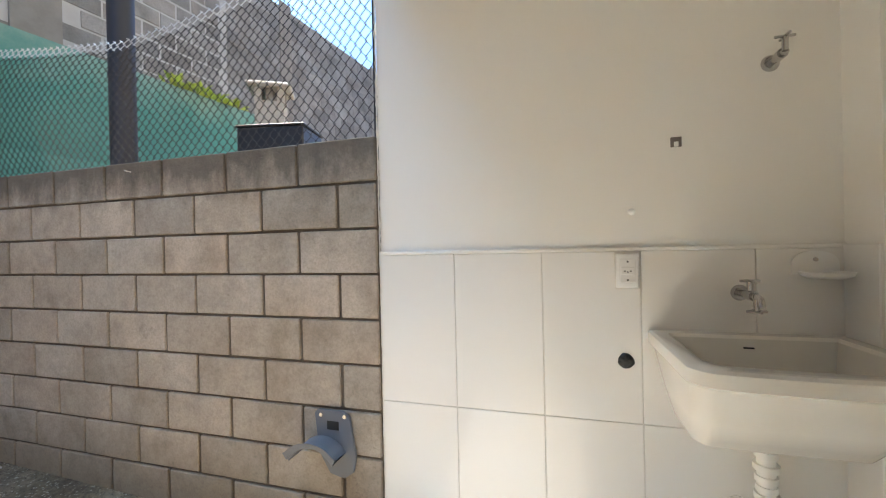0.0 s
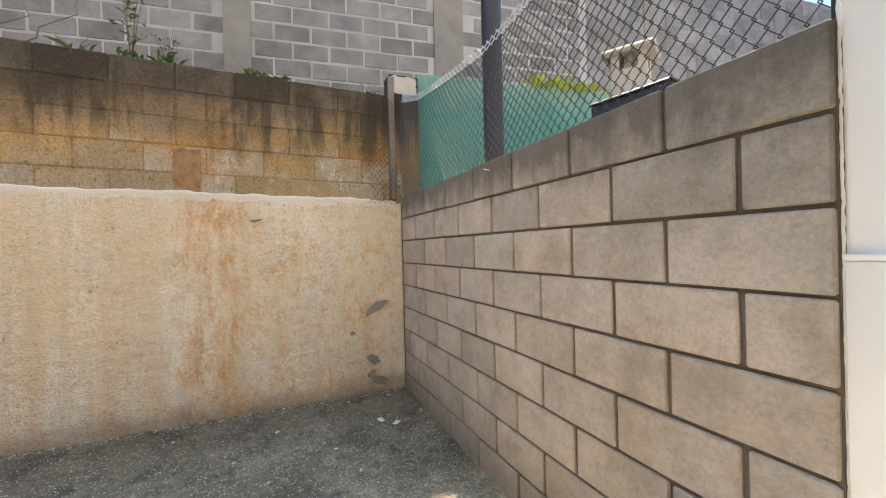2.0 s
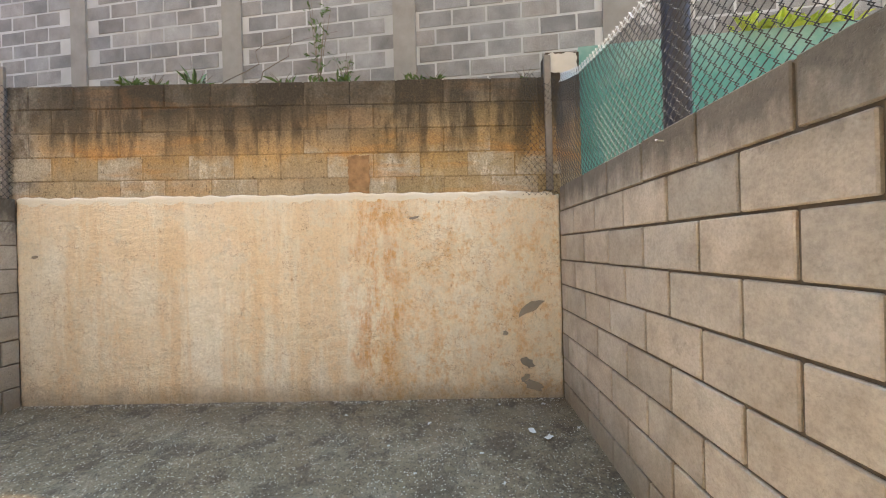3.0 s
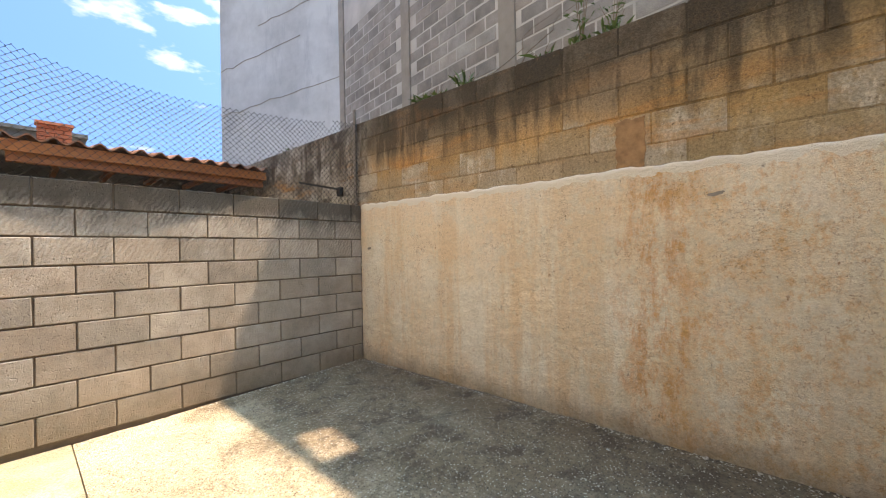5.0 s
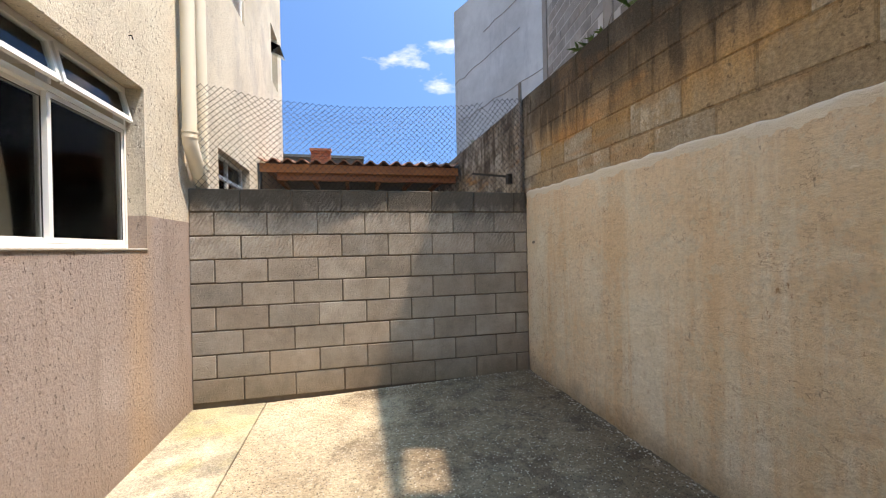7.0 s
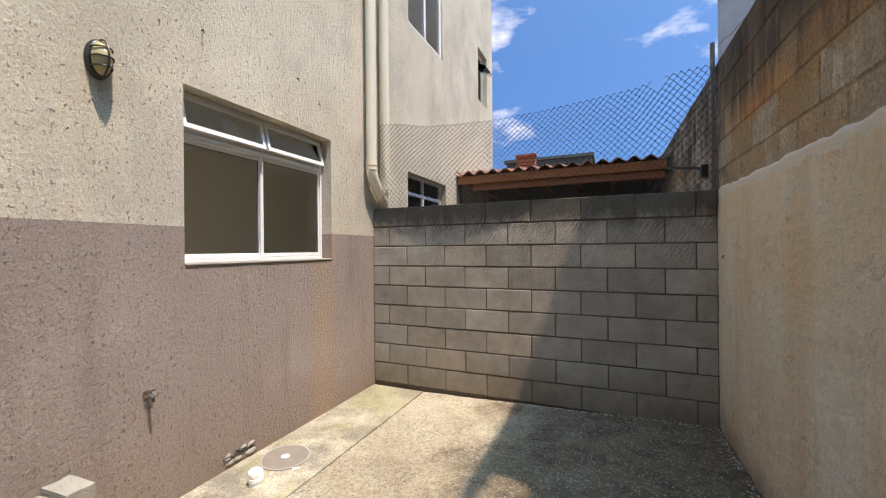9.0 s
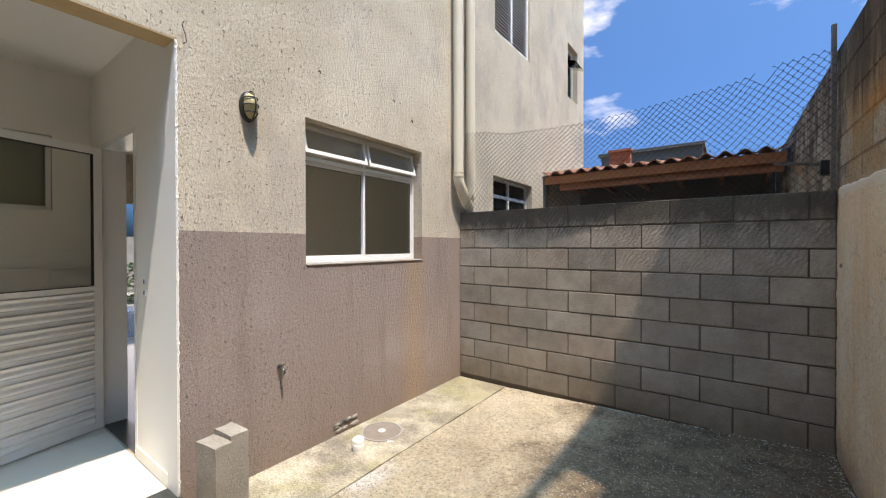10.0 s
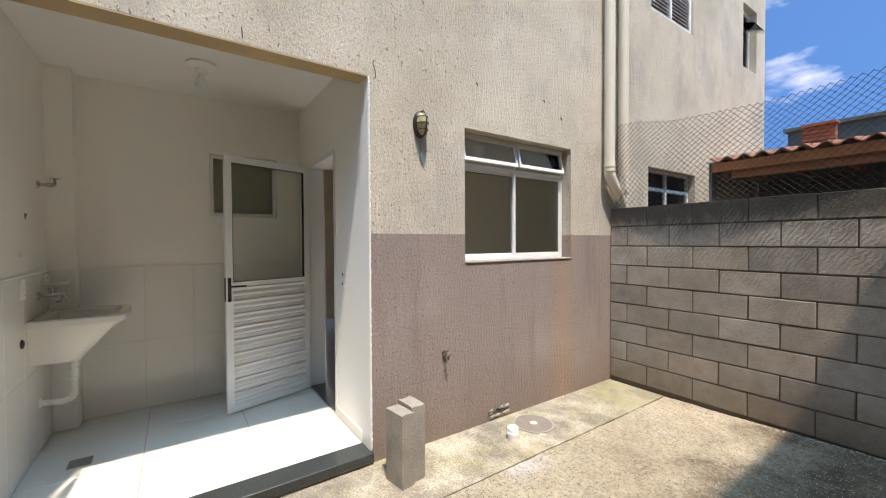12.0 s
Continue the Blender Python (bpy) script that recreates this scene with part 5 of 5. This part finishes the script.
# litter on the yard floor
for x, y, s in ((-2.47, 4.27, 0.05), (-2.38, 4.36, 0.045), (-2.60, 3.55, 0.02), (-2.9, 4.45, 0.02), (-2.2, 3.9, 0.018), (-2.75, 2.9, 0.015), (-1.9, 4.0, 0.015), (-2.9, 4.1, 0.016), (-2.5, 4.6, 0.02), (-2.3, 3.3, 0.012), (-0.41, 1.55, 0.03), (-2.0, 3.5, 0.012)):
    scrap = thing("paper_scrap", "small crumpled white scrap on the concrete", "litter", pose(x, y, -0.02 - 0.0295 * (x + 0.575), 0, 0, rng.uniform(0, 360)), "litter on the yard floor")
    bm = bmesh.new()
    bmesh.ops.create_grid(bm, x_segments=5, y_segments=4, size=1)
    for v in bm.verts:
        v.co = Vector((v.co.x * s * 0.75, v.co.y * s * 0.42, 0.012 * noise.noise(v.co * 3 + Vector((x, y, 0)))))
    part("sheet", bm, PAPER, scrap)

# ---- laundry ----
tiles_n = solid("tiled_dado_north", boxes(((-0.006, YN - 0.006, FZ), (PX - 0.0, YN - 0.0005, TL))), GROUT, "pale grout bed behind glazed tiles", kind="structure")
for xa, xb in ((-0.006, 0.331), (0.334, 0.686), (0.689, 1.038), (1.041, 1.397), (1.400, PX - 0.001)):
    for za, zb in ((FZ + 0.001, 0.630), (0.633, TL)):
        part("tile", rbox((xa, YN - 0.011, za), (xb, YN - 0.004, zb), 0.0015), TILE, tiles_n)
solid("dado_ledge", rbox((-0.010, YN - 0.014, TL + 0.001), (PX, YN - 0.001, TL + 0.016), 0.003), WHITE_WALL, "thin rounded plaster edge above the tiles", kind="structure")
tiles_e = solid("tiled_dado_east", boxes(((EX - 0.006, 2.802, FZ), (EX - 0.0005, 4.53, TL + 0.012))), GROUT, "pale grout bed behind glazed tiles", kind="structure")
for ya, yb in ((2.803, 3.05), (3.053, 3.405), (3.408, 3.760), (3.763, 4.115), (4.118, 4.528)):
    for za, zb in ((FZ + 0.001, 0.64), (0.643, TL + 0.012)):
        part("tile", rbox((EX - 0.011, ya, za), (EX - 0.004, yb, zb), 0.0015), TILE, tiles_e)
tiles_p = solid("tiled_dado_pier", boxes(((PX - 0.006, 4.532, FZ), (PX - 0.0005, YN - 0.012, TL + 0.012))), GROUT, "pale grout bed behind glazed tiles", kind="structure")
for za, zb in ((FZ + 0.001, 0.66), (0.663, TL + 0.012)):
    part("tile", rbox((PX - 0.011, 4.533, za), (PX - 0.004, YN - 0.012, zb), 0.0015), TILE, tiles_p)


def wash_tank():
    t = thing("laundry_sink", "white synthetic marble laundry sink hung on the wall", "sink", pose(0, 0, 0))
    x0, x1, yb, yf = 1.06, PX - 0.008, YN - 0.012, 4.20
    zt = 0.985
    bm = bmesh.new()

    def ring(i0, i1, jb, jf, z, bow):
        pts = []
        for k in range(25):
            s = k / 24
            corner = 0.045 * (max(0.0, 1 - s / 0.09) ** 2 + max(0.0, 1 - (1 - s) / 0.09) ** 2)
            pts.append((x0 + i0 + (x1 - x0 - i0 - i1) * s, yf + jf + corner - 0.4 * bow * math.sin(math.pi * s), z))
        pts.append((x1 - i1, yb - jb, z))
        pts.append((x0 + i0, yb - jb, z))
        return [bm.verts.new(p) for p in pts]

    rings = [ring(0.14, 0.10, 0.0, 0.30, zt - 0.315, 0.0), ring(0.08, 0.05, 0.0, 0.24, zt - 0.30, 0.01), ring(0.05, 0.02, 0.0, 0.16, zt - 0.20, 0.03),
             ring(0.02, 0.0, 0.0, 0.05, zt - 0.07, 0.05), ring(0.0, 0.0, 0.0, 0.0, zt - 0.045, 0.055), ring(0.0, 0.0, 0.0, 0.0, zt - 0.008, 0.055),
             ring(0.008, 0.008, 0.006, 0.008, zt, 0.052), ring(0.05, 0.045, 0.05, 0.045, zt, 0.04), ring(0.06, 0.055, 0.06, 0.06, zt - 0.01, 0.04),
             ring(0.10, 0.08, 0.075, 0.22, zt - 0.26, 0.01), ring(0.14, 0.12, 0.10, 0.28, zt - 0.28, 0.0)]
    n = len(rings[0])
    for a, b in zip(rings, rings[1:]):
        for k in range(n):
            bm.faces.new((a[k], a[(k + 1) % n], b[(k + 1) % n], b[k]))
    bm.faces.new(list(reversed(rings[0])))
    bm.faces.new(rings[-1])
    part("basin", bm, SINK, t, smooth=True)
    part("overflow_slot", rbox((1.33, YN - 0.085, zt - 0.04), (1.36, YN - 0.078, zt - 0.035), 0.0008), BLACK, t)
    bm = bmesh.new()
    xc, yc = 1.34, 4.50
    for z, r in ((0.665, 0.030), (0.625, 0.034), (0.59, 0.030), (0.56, 0.028), (0.535, 0.032)):
        cyl(bm, (xc, yc, z), (xc, yc, z - 0.018), r, seg=20)
    cyl(bm, (xc, yc, 0.68), (xc, yc, 0.51), 0.024, seg=20)
    part("trap_nut", bm, PVC_WHITE, t, "ribbed white waste fitting", smooth=True)
    bm = bmesh.new()
    pts, rr = [], []
    path = [(xc, yc, 0.52), (xc, yc + 0.0, 0.47), (xc - 0.0, yc, 0.42), (xc - 0.005, yc + 0.02, 0.38), (xc - 0.01, yc + 0.07, 0.365), (xc - 0.01, yc + 0.12, 0.375), (xc - 0.01, YN, 0.38)]
    for i in range(61):
        s = i / 60 * (len(path) - 1)
        k = min(int(s), len(path) - 2)
        pts.append(Vector(path[k]).lerp(Vector(path[k + 1]), s - k))
        rr.append(0.019 + 0.003 * (i % 2))
    tube(bm, pts, rr, 14)
    part("waste_hose", bm, PVC_WHITE, t, "corrugated white waste hose", smooth=True)
    bm = bmesh.new()
    cyl(bm, (xc - 0.01, YN - 0.002, 0.38), (xc - 0.01, YN - 0.016, 0.38), 0.035, seg=20)
    part("wall_flange", bm, PVC_WHITE, t, smooth=True)


wash_tank()


def wall_tap(x, z, ln, two=True):
    t = thing("wall_tap", "chrome wall tap with cross handles above the sink" if two else "chrome shower valve stub high on the wall", "tap", pose(x, YN - (0.011 if two else 0.0), z))
    bm = bmesh.new()
    cyl(bm, (0, 0, 0), (0, -0.012, 0), 0.028, 0.022, seg=24)
    part("rosette", bm, CHROME, t, smooth=True)
    bm = bmesh.new()
    cyl(bm, (0, -0.01, 0), (0, -ln, 0), 0.0115, seg=16)
    cyl(bm, (0, -ln * 0.55, 0), (0, -ln * 0.85, 0), 0.016, seg=16)
    part("body", bm, CHROME, t, smooth=True)
    for px, up in (((-ln * 0.62, 1), (-ln * 0.98, -1)) if two else ((-ln, 1),)):
        bm = bmesh.new()
        cyl(bm, (0, px, 0), (0, px, 0.045 * up), 0.009, seg=14)
        cyl(bm, (-0.028, px, 0.047 * up), (0.028, px, 0.047 * up), 0.0045, seg=10)
        cyl(bm, (0, px - 0.028, 0.047 * up), (0, px + 0.028, 0.047 * up), 0.0045, seg=10)
        part("handle", bm, CHROME, t, "cross handle", smooth=True)
    if two:
        bm = bmesh.new()
        tube(bm, [(0, -ln, 0), (0.0, -ln - 0.02, -0.004), (0, -ln - 0.03, -0.03)], 0.010, 12)
        part("spout", bm, CHROME, t, smooth=True)


wall_tap(1.35, 1.122, 0.12)
wall_tap(1.456, 1.903, 0.09, False)

soap = thing("soap_dish", "white plastic soap dish with screwed back plate", "soap dish", pose(1.561, YN - 0.011, 1.205))
bm = bmesh.new()
f = bm.faces.new([bm.verts.new((0.065 * math.cos(a) * (1 if abs(math.cos(a)) < 0.8 else 1.0), 0, 0.0 + 0.058 * max(0, math.sin(a)) ** 0.6 - 0.02 * (math.sin(a) < 0))) for a in [2 * math.pi * k / 28 for k in range(28)]])
e = bmesh.ops.extrude_face_region(bm, geom=[f])
for v in e["geom"]:
    if isinstance(v, bmesh.types.BMVert):
        v.co.y -= 0.008
part("back_plate", bm, PVC_WHITE, soap, smooth=True)
part("tray", lathe([(0.045, -0.02), (0.062, -0.012), (0.068, 0.0), (0.064, 0.0), (0.055, -0.008), (0.0, -0.012)], 28, pose(0, -0.062, -0.008)), PVC_WHITE, soap, smooth=True)
bm = bmesh.new()
cyl(bm, (0, -0.008, 0.03), (0, -0.012, 0.03), 0.007, seg=12)
part("screw", bm, CHROME, soap)


def socket(name, m, label):
    s = thing(name, label, "socket", m)
    # grey rim added behind the plate to draw its shadow outline
    part("shade_rim", rbox((-0.0425, -0.004, -0.0675), (0.0425, 0.0, 0.0675), 0.002), GROUT, s, "grey rim added as the shadow outline round the plate")
    part("plate", rbox((-0.040, -0.014, -0.065), (0.040, -0.003, 0.065), 0.009, 3), PVC_WHITE, s, smooth=True)
    s = part("insert", rbox((-0.028, -0.0155, -0.045), (0.028, -0.013, 0.045), 0.002), PVC_WHITE, s)
    part("module", rbox((-0.022, -0.0175, -0.014), (0.022, -0.015, 0.014), 0.001), PVC_WHITE, s)
    for x in (-0.010, 0.0, 0.010):
        bm = bmesh.new()
        cyl(bm, (x, -0.0170, -0.001 if x else -0.004), (x, -0.0182, -0.001 if x else -0.004), 0.0028, seg=10)
        part("pin_hole", bm, BLACK, s)
    for z in (-0.034, 0.034):
        bm = bmesh.new()
        cyl(bm, (0, -0.0150, z), (0, -0.0162, z), 0.0035, seg=10)
        part("screw", bm, BLACK, s)
    return s


socket("wall_socket", pose(0.994, YN - 0.011, 1.200), "white rectangular wall socket on the tiles")
out = thing("pipe_outlet", "black stuffed washing machine outlet in the tiles", "outlet", pose(0.984, YN - 0.011, 0.864))
part("ring", lathe([(0.026, 0.0), (0.028, 0.003), (0.026, 0.005), (0.023, 0.004)], 24, pose(0, 0, 0, 90, 0, 0)), BLACK, out, smooth=True)
bm = bmesh.new()
bmesh.ops.create_icosphere(bm, subdivisions=3, radius=0.028)
for v in bm.verts:
    v.co = Vector((v.co.x, v.co.y * 0.5, v.co.z)) * (1 + 0.25 * noise.noise(v.co * 90))
part("plug", bm, BLACK, out)
pb = thing("open_wall_box", "small grey open junction point in the painted wall", "junction box", pose(1.166, YN - 0.001, 1.663))
part("plate", rbox((-0.018, -0.004, -0.018), (0.018, 0, 0.018), 0.002), IRON, pb)
part("nub", rbox((-0.008, -0.012, -0.018), (0.006, -0.004, 0.0), 0.002), PVC_WHITE, pb)
hk = thing("wall_hook", "small white plastic hook screwed to the wall", "hook", pose(1.016, YN, 1.418))
part("peg", lathe([(0.013, 0), (0.011, 0.01), (0.005, 0.018), (0.0, 0.02)], 16, pose(0, 0, 0, 90, 0, 0)), PVC_WHITE, hk, smooth=True)

# double switch on the reveal
sw = thing("open_switch_box", "two bare socket modules in the white reveal", "socket", pose(0.52, 2.80, 1.193))
for z in (0.035, -0.035):
    part("module", rbox((-0.018, -0.001, z - 0.022), (0.018, 0.010, z + 0.022), 0.002), PVC_WHITE, sw)
    part("slot", rbox((-0.006, 0.009, z - 0.014), (0.010, 0.012, z + 0.012), 0.001), BLACK, sw)

# ceiling lamp holder
cl = thing("ceiling_lamp", "white ceiling rose with a bare bulb", "ceiling lamp", pose(1.02, 3.71, 2.83) @ Matrix.Diagonal((1.3, 1.3, 1.3, 1)))
part("rose", lathe([(0.075, 0.0), (0.078, -0.012), (0.05, -0.03), (0.03, -0.034), (0.028, -0.06), (0.0, -0.06)], 32), PVC_WHITE, cl, smooth=True)
part("bulb", lathe([(0.013, -0.058), (0.016, -0.075), (0.032, -0.10), (0.034, -0.12), (0.024, -0.142), (0.0, -0.15)], 24), ALU, cl, smooth=True)

# floor drain
dr = thing("floor_drain", "square grey metal floor drain", "drain", pose(0.974, 4.425, FZ))
part("grate", rbox((-0.06, -0.06, -0.001), (0.06, 0.06, 0.003), 0.001), IRON, dr)

# ---- open louvred door ----
door = thing("louvred_door", "open white aluminium door, glazed above and louvred below", "door", pose(1.44, 2.825, FZ + 0.012, 0, 0, 107))
DW, DH = 0.77, 2.14
part("leaf_frame", boxes(((0, 0, 0), (0.055, 0.03, DH)), ((DW - 0.055, 0, 0), (DW, 0.03, DH)), ((0.055, 0.001, 0), (DW - 0.055, 0.029, 0.06)), ((0.055, 0.001, DH - 0.055), (DW - 0.055, 0.029, DH)), ((0.055, 0.001, 1.05), (DW - 0.055, 0.029, 1.09))), ALU, door)
part("pane", boxes(((0.053, 0.013, 1.088), (DW - 0.053, 0.017, DH - 0.053))), GLASS_CLEAR, door)
bm = boxes(((0.055, 0.0, 1.09), (0.059, 0.03, DH - 0.055)), ((DW - 0.059, 0.0, 1.09), (DW - 0.055, 0.03, DH - 0.055)), ((0.059, 0.0, 1.09), (DW - 0.059, 0.03, 1.095)), ((0.059, 0.0, DH - 0.06), (DW - 0.059, 0.03, DH - 0.055)))
part("gasket", bm, BLACK, door, "thin black glazing gasket")
part("louvre_backing", boxes(((0.054, 0.001, 0.058), (DW - 0.054, 0.005, 1.052))), ALU, door)
for k in range(9):
    z = 0.063 + k * 0.1096
    bm = bmesh.new()
    prof = [(0.014, 0.0), (0.002, 0.002)] + [(0.004 + 0.0045 * (1 + math.cos(2 * math.pi * (h / 0.104) * 2 + math.pi)) * (1.25 if h > 0.03 else 0.6), h) for h in [0.006 + 0.0055 * i for i in range(18)]] + [(0.003, 0.103), (0.014, 0.105), (0.022, 0.105), (0.022, 0.0)]
    a = [bm.verts.new((0.056, 0.042 - 1.7 * y, z + h)) for y, h in prof]
    b = [bm.verts.new((DW - 0.056, 0.042 - 1.7 * y, z + h)) for y, h in prof]
    for i in range(len(prof)):
        j = (i + 1) % len(prof)
        bm.faces.new((a[i], a[j], b[j], b[i]))
    bm.faces.new(a)
    bm.faces.new(list(reversed(b)))
    part("louvre", bm, ALU, door, smooth=True)
h = part("handle_plate", rbox((DW - 0.040, 0.030, 0.93), (DW - 0.012, 0.036, 1.13), 0.003), BLACK, door, "black handle plate")
bm = bmesh.new()
tube(bm, [(DW - 0.026, 0.034, 1.06), (DW - 0.026, 0.075, 1.06), (DW - 0.05, 0.08, 1.06), (DW - 0.14, 0.078, 1.055)], 0.008, 10)
part("lever", bm, BLACK, h, smooth=True)
part("latch_plate", boxes(((DW, 0.004, 0.93), (DW + 0.003, 0.026, 1.13))), BLACK, door)
for z in (0.25, 1.05, 1.9):
    bm = bmesh.new()
    cyl(bm, (-0.006, 0.004, z), (-0.006, 0.004, z + 0.08), 0.007, seg=10)
    part("hinge", bm, ALU, door)
fr = thing("door_frame", "white aluminium frame lining the kitchen doorway", "door frame", pose(0, 0, 0))
for name, lo, hi in (("jamb", (0.702, 2.655, FZ), (0.74, 2.803, 2.247)), ("jamb", (1.46, 2.655, FZ), (1.498, 2.803, 2.247)), ("head", (0.74, 2.655, 2.21), (1.46, 2.803, 2.247))):
    part(name, boxes((lo, hi)), ALU, fr)
solid("door_sill", boxes(((0.74, 2.66, 0.0), (1.46, 2.80, FZ + 0.006))), GRANITE, "black granite door sill", kind="structure")

# chipped plaster edge of the laundry reveal
edge = bmesh.new()
pts = [(-0.003 + 0.004 * noise.noise((0, 0, i * 0.9)), 2.806 + 0.010 * noise.noise((3, 0, i * 0.7)), 0.07 + i * 0.0127) for i in range(199)]
tube(edge, pts, [0.004 + 0.006 * abs(noise.noise((7, 0, i * 0.45))) for i in range(199)], 6)
solid("chipped_edge", edge, WHITE_WALL, "crumbly white plaster edge along the reveal", kind="structure")
edge = bmesh.new()
pts = [(-0.008 + 0.004 * noise.noise((0, 2, i * 0.9)), 4.683 + 0.003 * noise.noise((3, 5, i * 0.7)), 0.1 + i * 0.02) for i in range(160)]
tube(edge, pts, [0.003 + 0.006 * abs(noise.noise((9, 0, i * 0.45))) for i in range(160)], 6)
solid("chipped_corner", edge, WHITE_WALL, "crumbly white plaster edge beside the block wall", kind="structure")

# outside seen through the kitchen
hedge = thing("hedge", "clipped green hedge beyond the rear door", "hedge", pose(9.8, 1.0, 0))
bm = bmesh.new()
for k in range(1500):
    leaf_clump(bm, (rng.uniform(-0.5, 0.5), rng.uniform(-4, 4), rng.uniform(0.0, 1.0)), 3, 0.14, 0.05, 0.06, rng)
part("foliage", bm, HEDGE, hedge)
solid("rear_patio", boxes(((9.0, -6.0, -0.058), (14.0, 8.0, 0.02))), CONC, "pale paved patio behind the house", kind="structure")
solid("rear_wall", boxes(((12.5, -6.0, -0.05), (12.65, 8.0, 1.75))), CONC, "pale boundary wall behind the hedge", kind="structure")

# crumbs of mortar and grit along the wall feet
def crumbs(name, label, spots, size, seed):
    r2 = random.Random(seed)
    bm = bmesh.new()
    for x, y, z in spots(r2):
        s = size * r2.uniform(0.4, 1.3)
        v = [bm.verts.new(Vector((x, y, z)) + Vector(d) * s * r2.uniform(0.6, 1.2)) for d in ((1, 0, 0), (0, 1, 0), (-1, 0, 0), (0, -1, 0), (0, 0, 0.8))]
        for k in range(4):
            bm.faces.new((v[k], v[(k + 1) % 4], v[4]))
        bm.faces.new((v[3], v[2], v[1], v[0]))
    solid(name, bm, CHIM, label, kind="stuff")


def yard_z(x):
    return -0.0295 * (x + 0.575) - 0.033


crumbs("mortar_crumbs", "pale mortar crumbs and grit along the foot of the walls", lambda r: [(W + 0.012 + abs(r.gauss(0, 0.03)), y, yard_z(W)) for y in (r.uniform(0.05, 4.65) for _ in range(420))] + [(x, 0.012 + abs(r.gauss(0, 0.02)), yard_z(x)) for x in (r.uniform(-3.0, -0.4) for _ in range(200))] + [(x, 4.70 - abs(r.gauss(0, 0.02)), yard_z(x)) for x in (r.uniform(-3.0, -0.4) for _ in range(60))], 0.008, 3)
crumbs("floor_grit", "scattered pale grit on the concrete yard floor", lambda r: [(r.uniform(-3.0, -0.4), r.uniform(0.1, 4.6), 0) for _ in range(0)] + [(x, r.uniform(0.1, 4.6), yard_z(x)) for x in (r.uniform(-3.0, -0.4) for _ in range(420))], 0.006, 9)

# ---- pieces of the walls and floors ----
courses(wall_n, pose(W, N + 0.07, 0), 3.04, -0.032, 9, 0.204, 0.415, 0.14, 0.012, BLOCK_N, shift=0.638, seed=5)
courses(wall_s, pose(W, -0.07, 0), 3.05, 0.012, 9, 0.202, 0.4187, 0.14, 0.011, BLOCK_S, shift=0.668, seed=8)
WEST_M = pose(-3.095, 4.79, -FALL * 4.79, 0, 0, -90) @ pose(0, 0, 0, 0, -math.degrees(FALL), 0)
courses(wall_w, WEST_M, 13.6, 1.765, 5, 0.2075, 0.40, 0.05, 0.009, AGED, shift=0.2, jitter=0.002, seed=11)
courses(tall, TALL_M @ pose(0, 0.0535, 0), 11.5, 2.5, 18, 0.2, 0.40, 0.115, 0.022, BLOCK_TALL, shift=0.3, jitter=0.004, seed=31, limit=300,
        skip=lambda c, z: any(a < c < b for a, b in ((0, 0.22), (2.47, 2.71), (4.74, 5.01), (6.98, 7.25), (9.35, 9.73))))
courses(tall_n, TALL_M @ pose(11.6, 0.05, 0), 10.0, 2.4, 15, 0.2, 0.40, 0.115, 0.012, BLOCK_TALL, jitter=0.003, seed=33, limit=60)

# floor tiles of the laundry
rng = random.Random(4)
ft = {}
for xa, xb in ((0.152, 0.763), (0.767, 1.300), (1.304, EX - 0.013)):
    for ya, yb in ((2.815, 3.440), (3.444, 4.086), (4.090, 4.682)):
        part("tile", rbox((xa, ya, FZ - 0.008), (xb, yb, FZ), 0.0015), FTILE, laundry_floor)
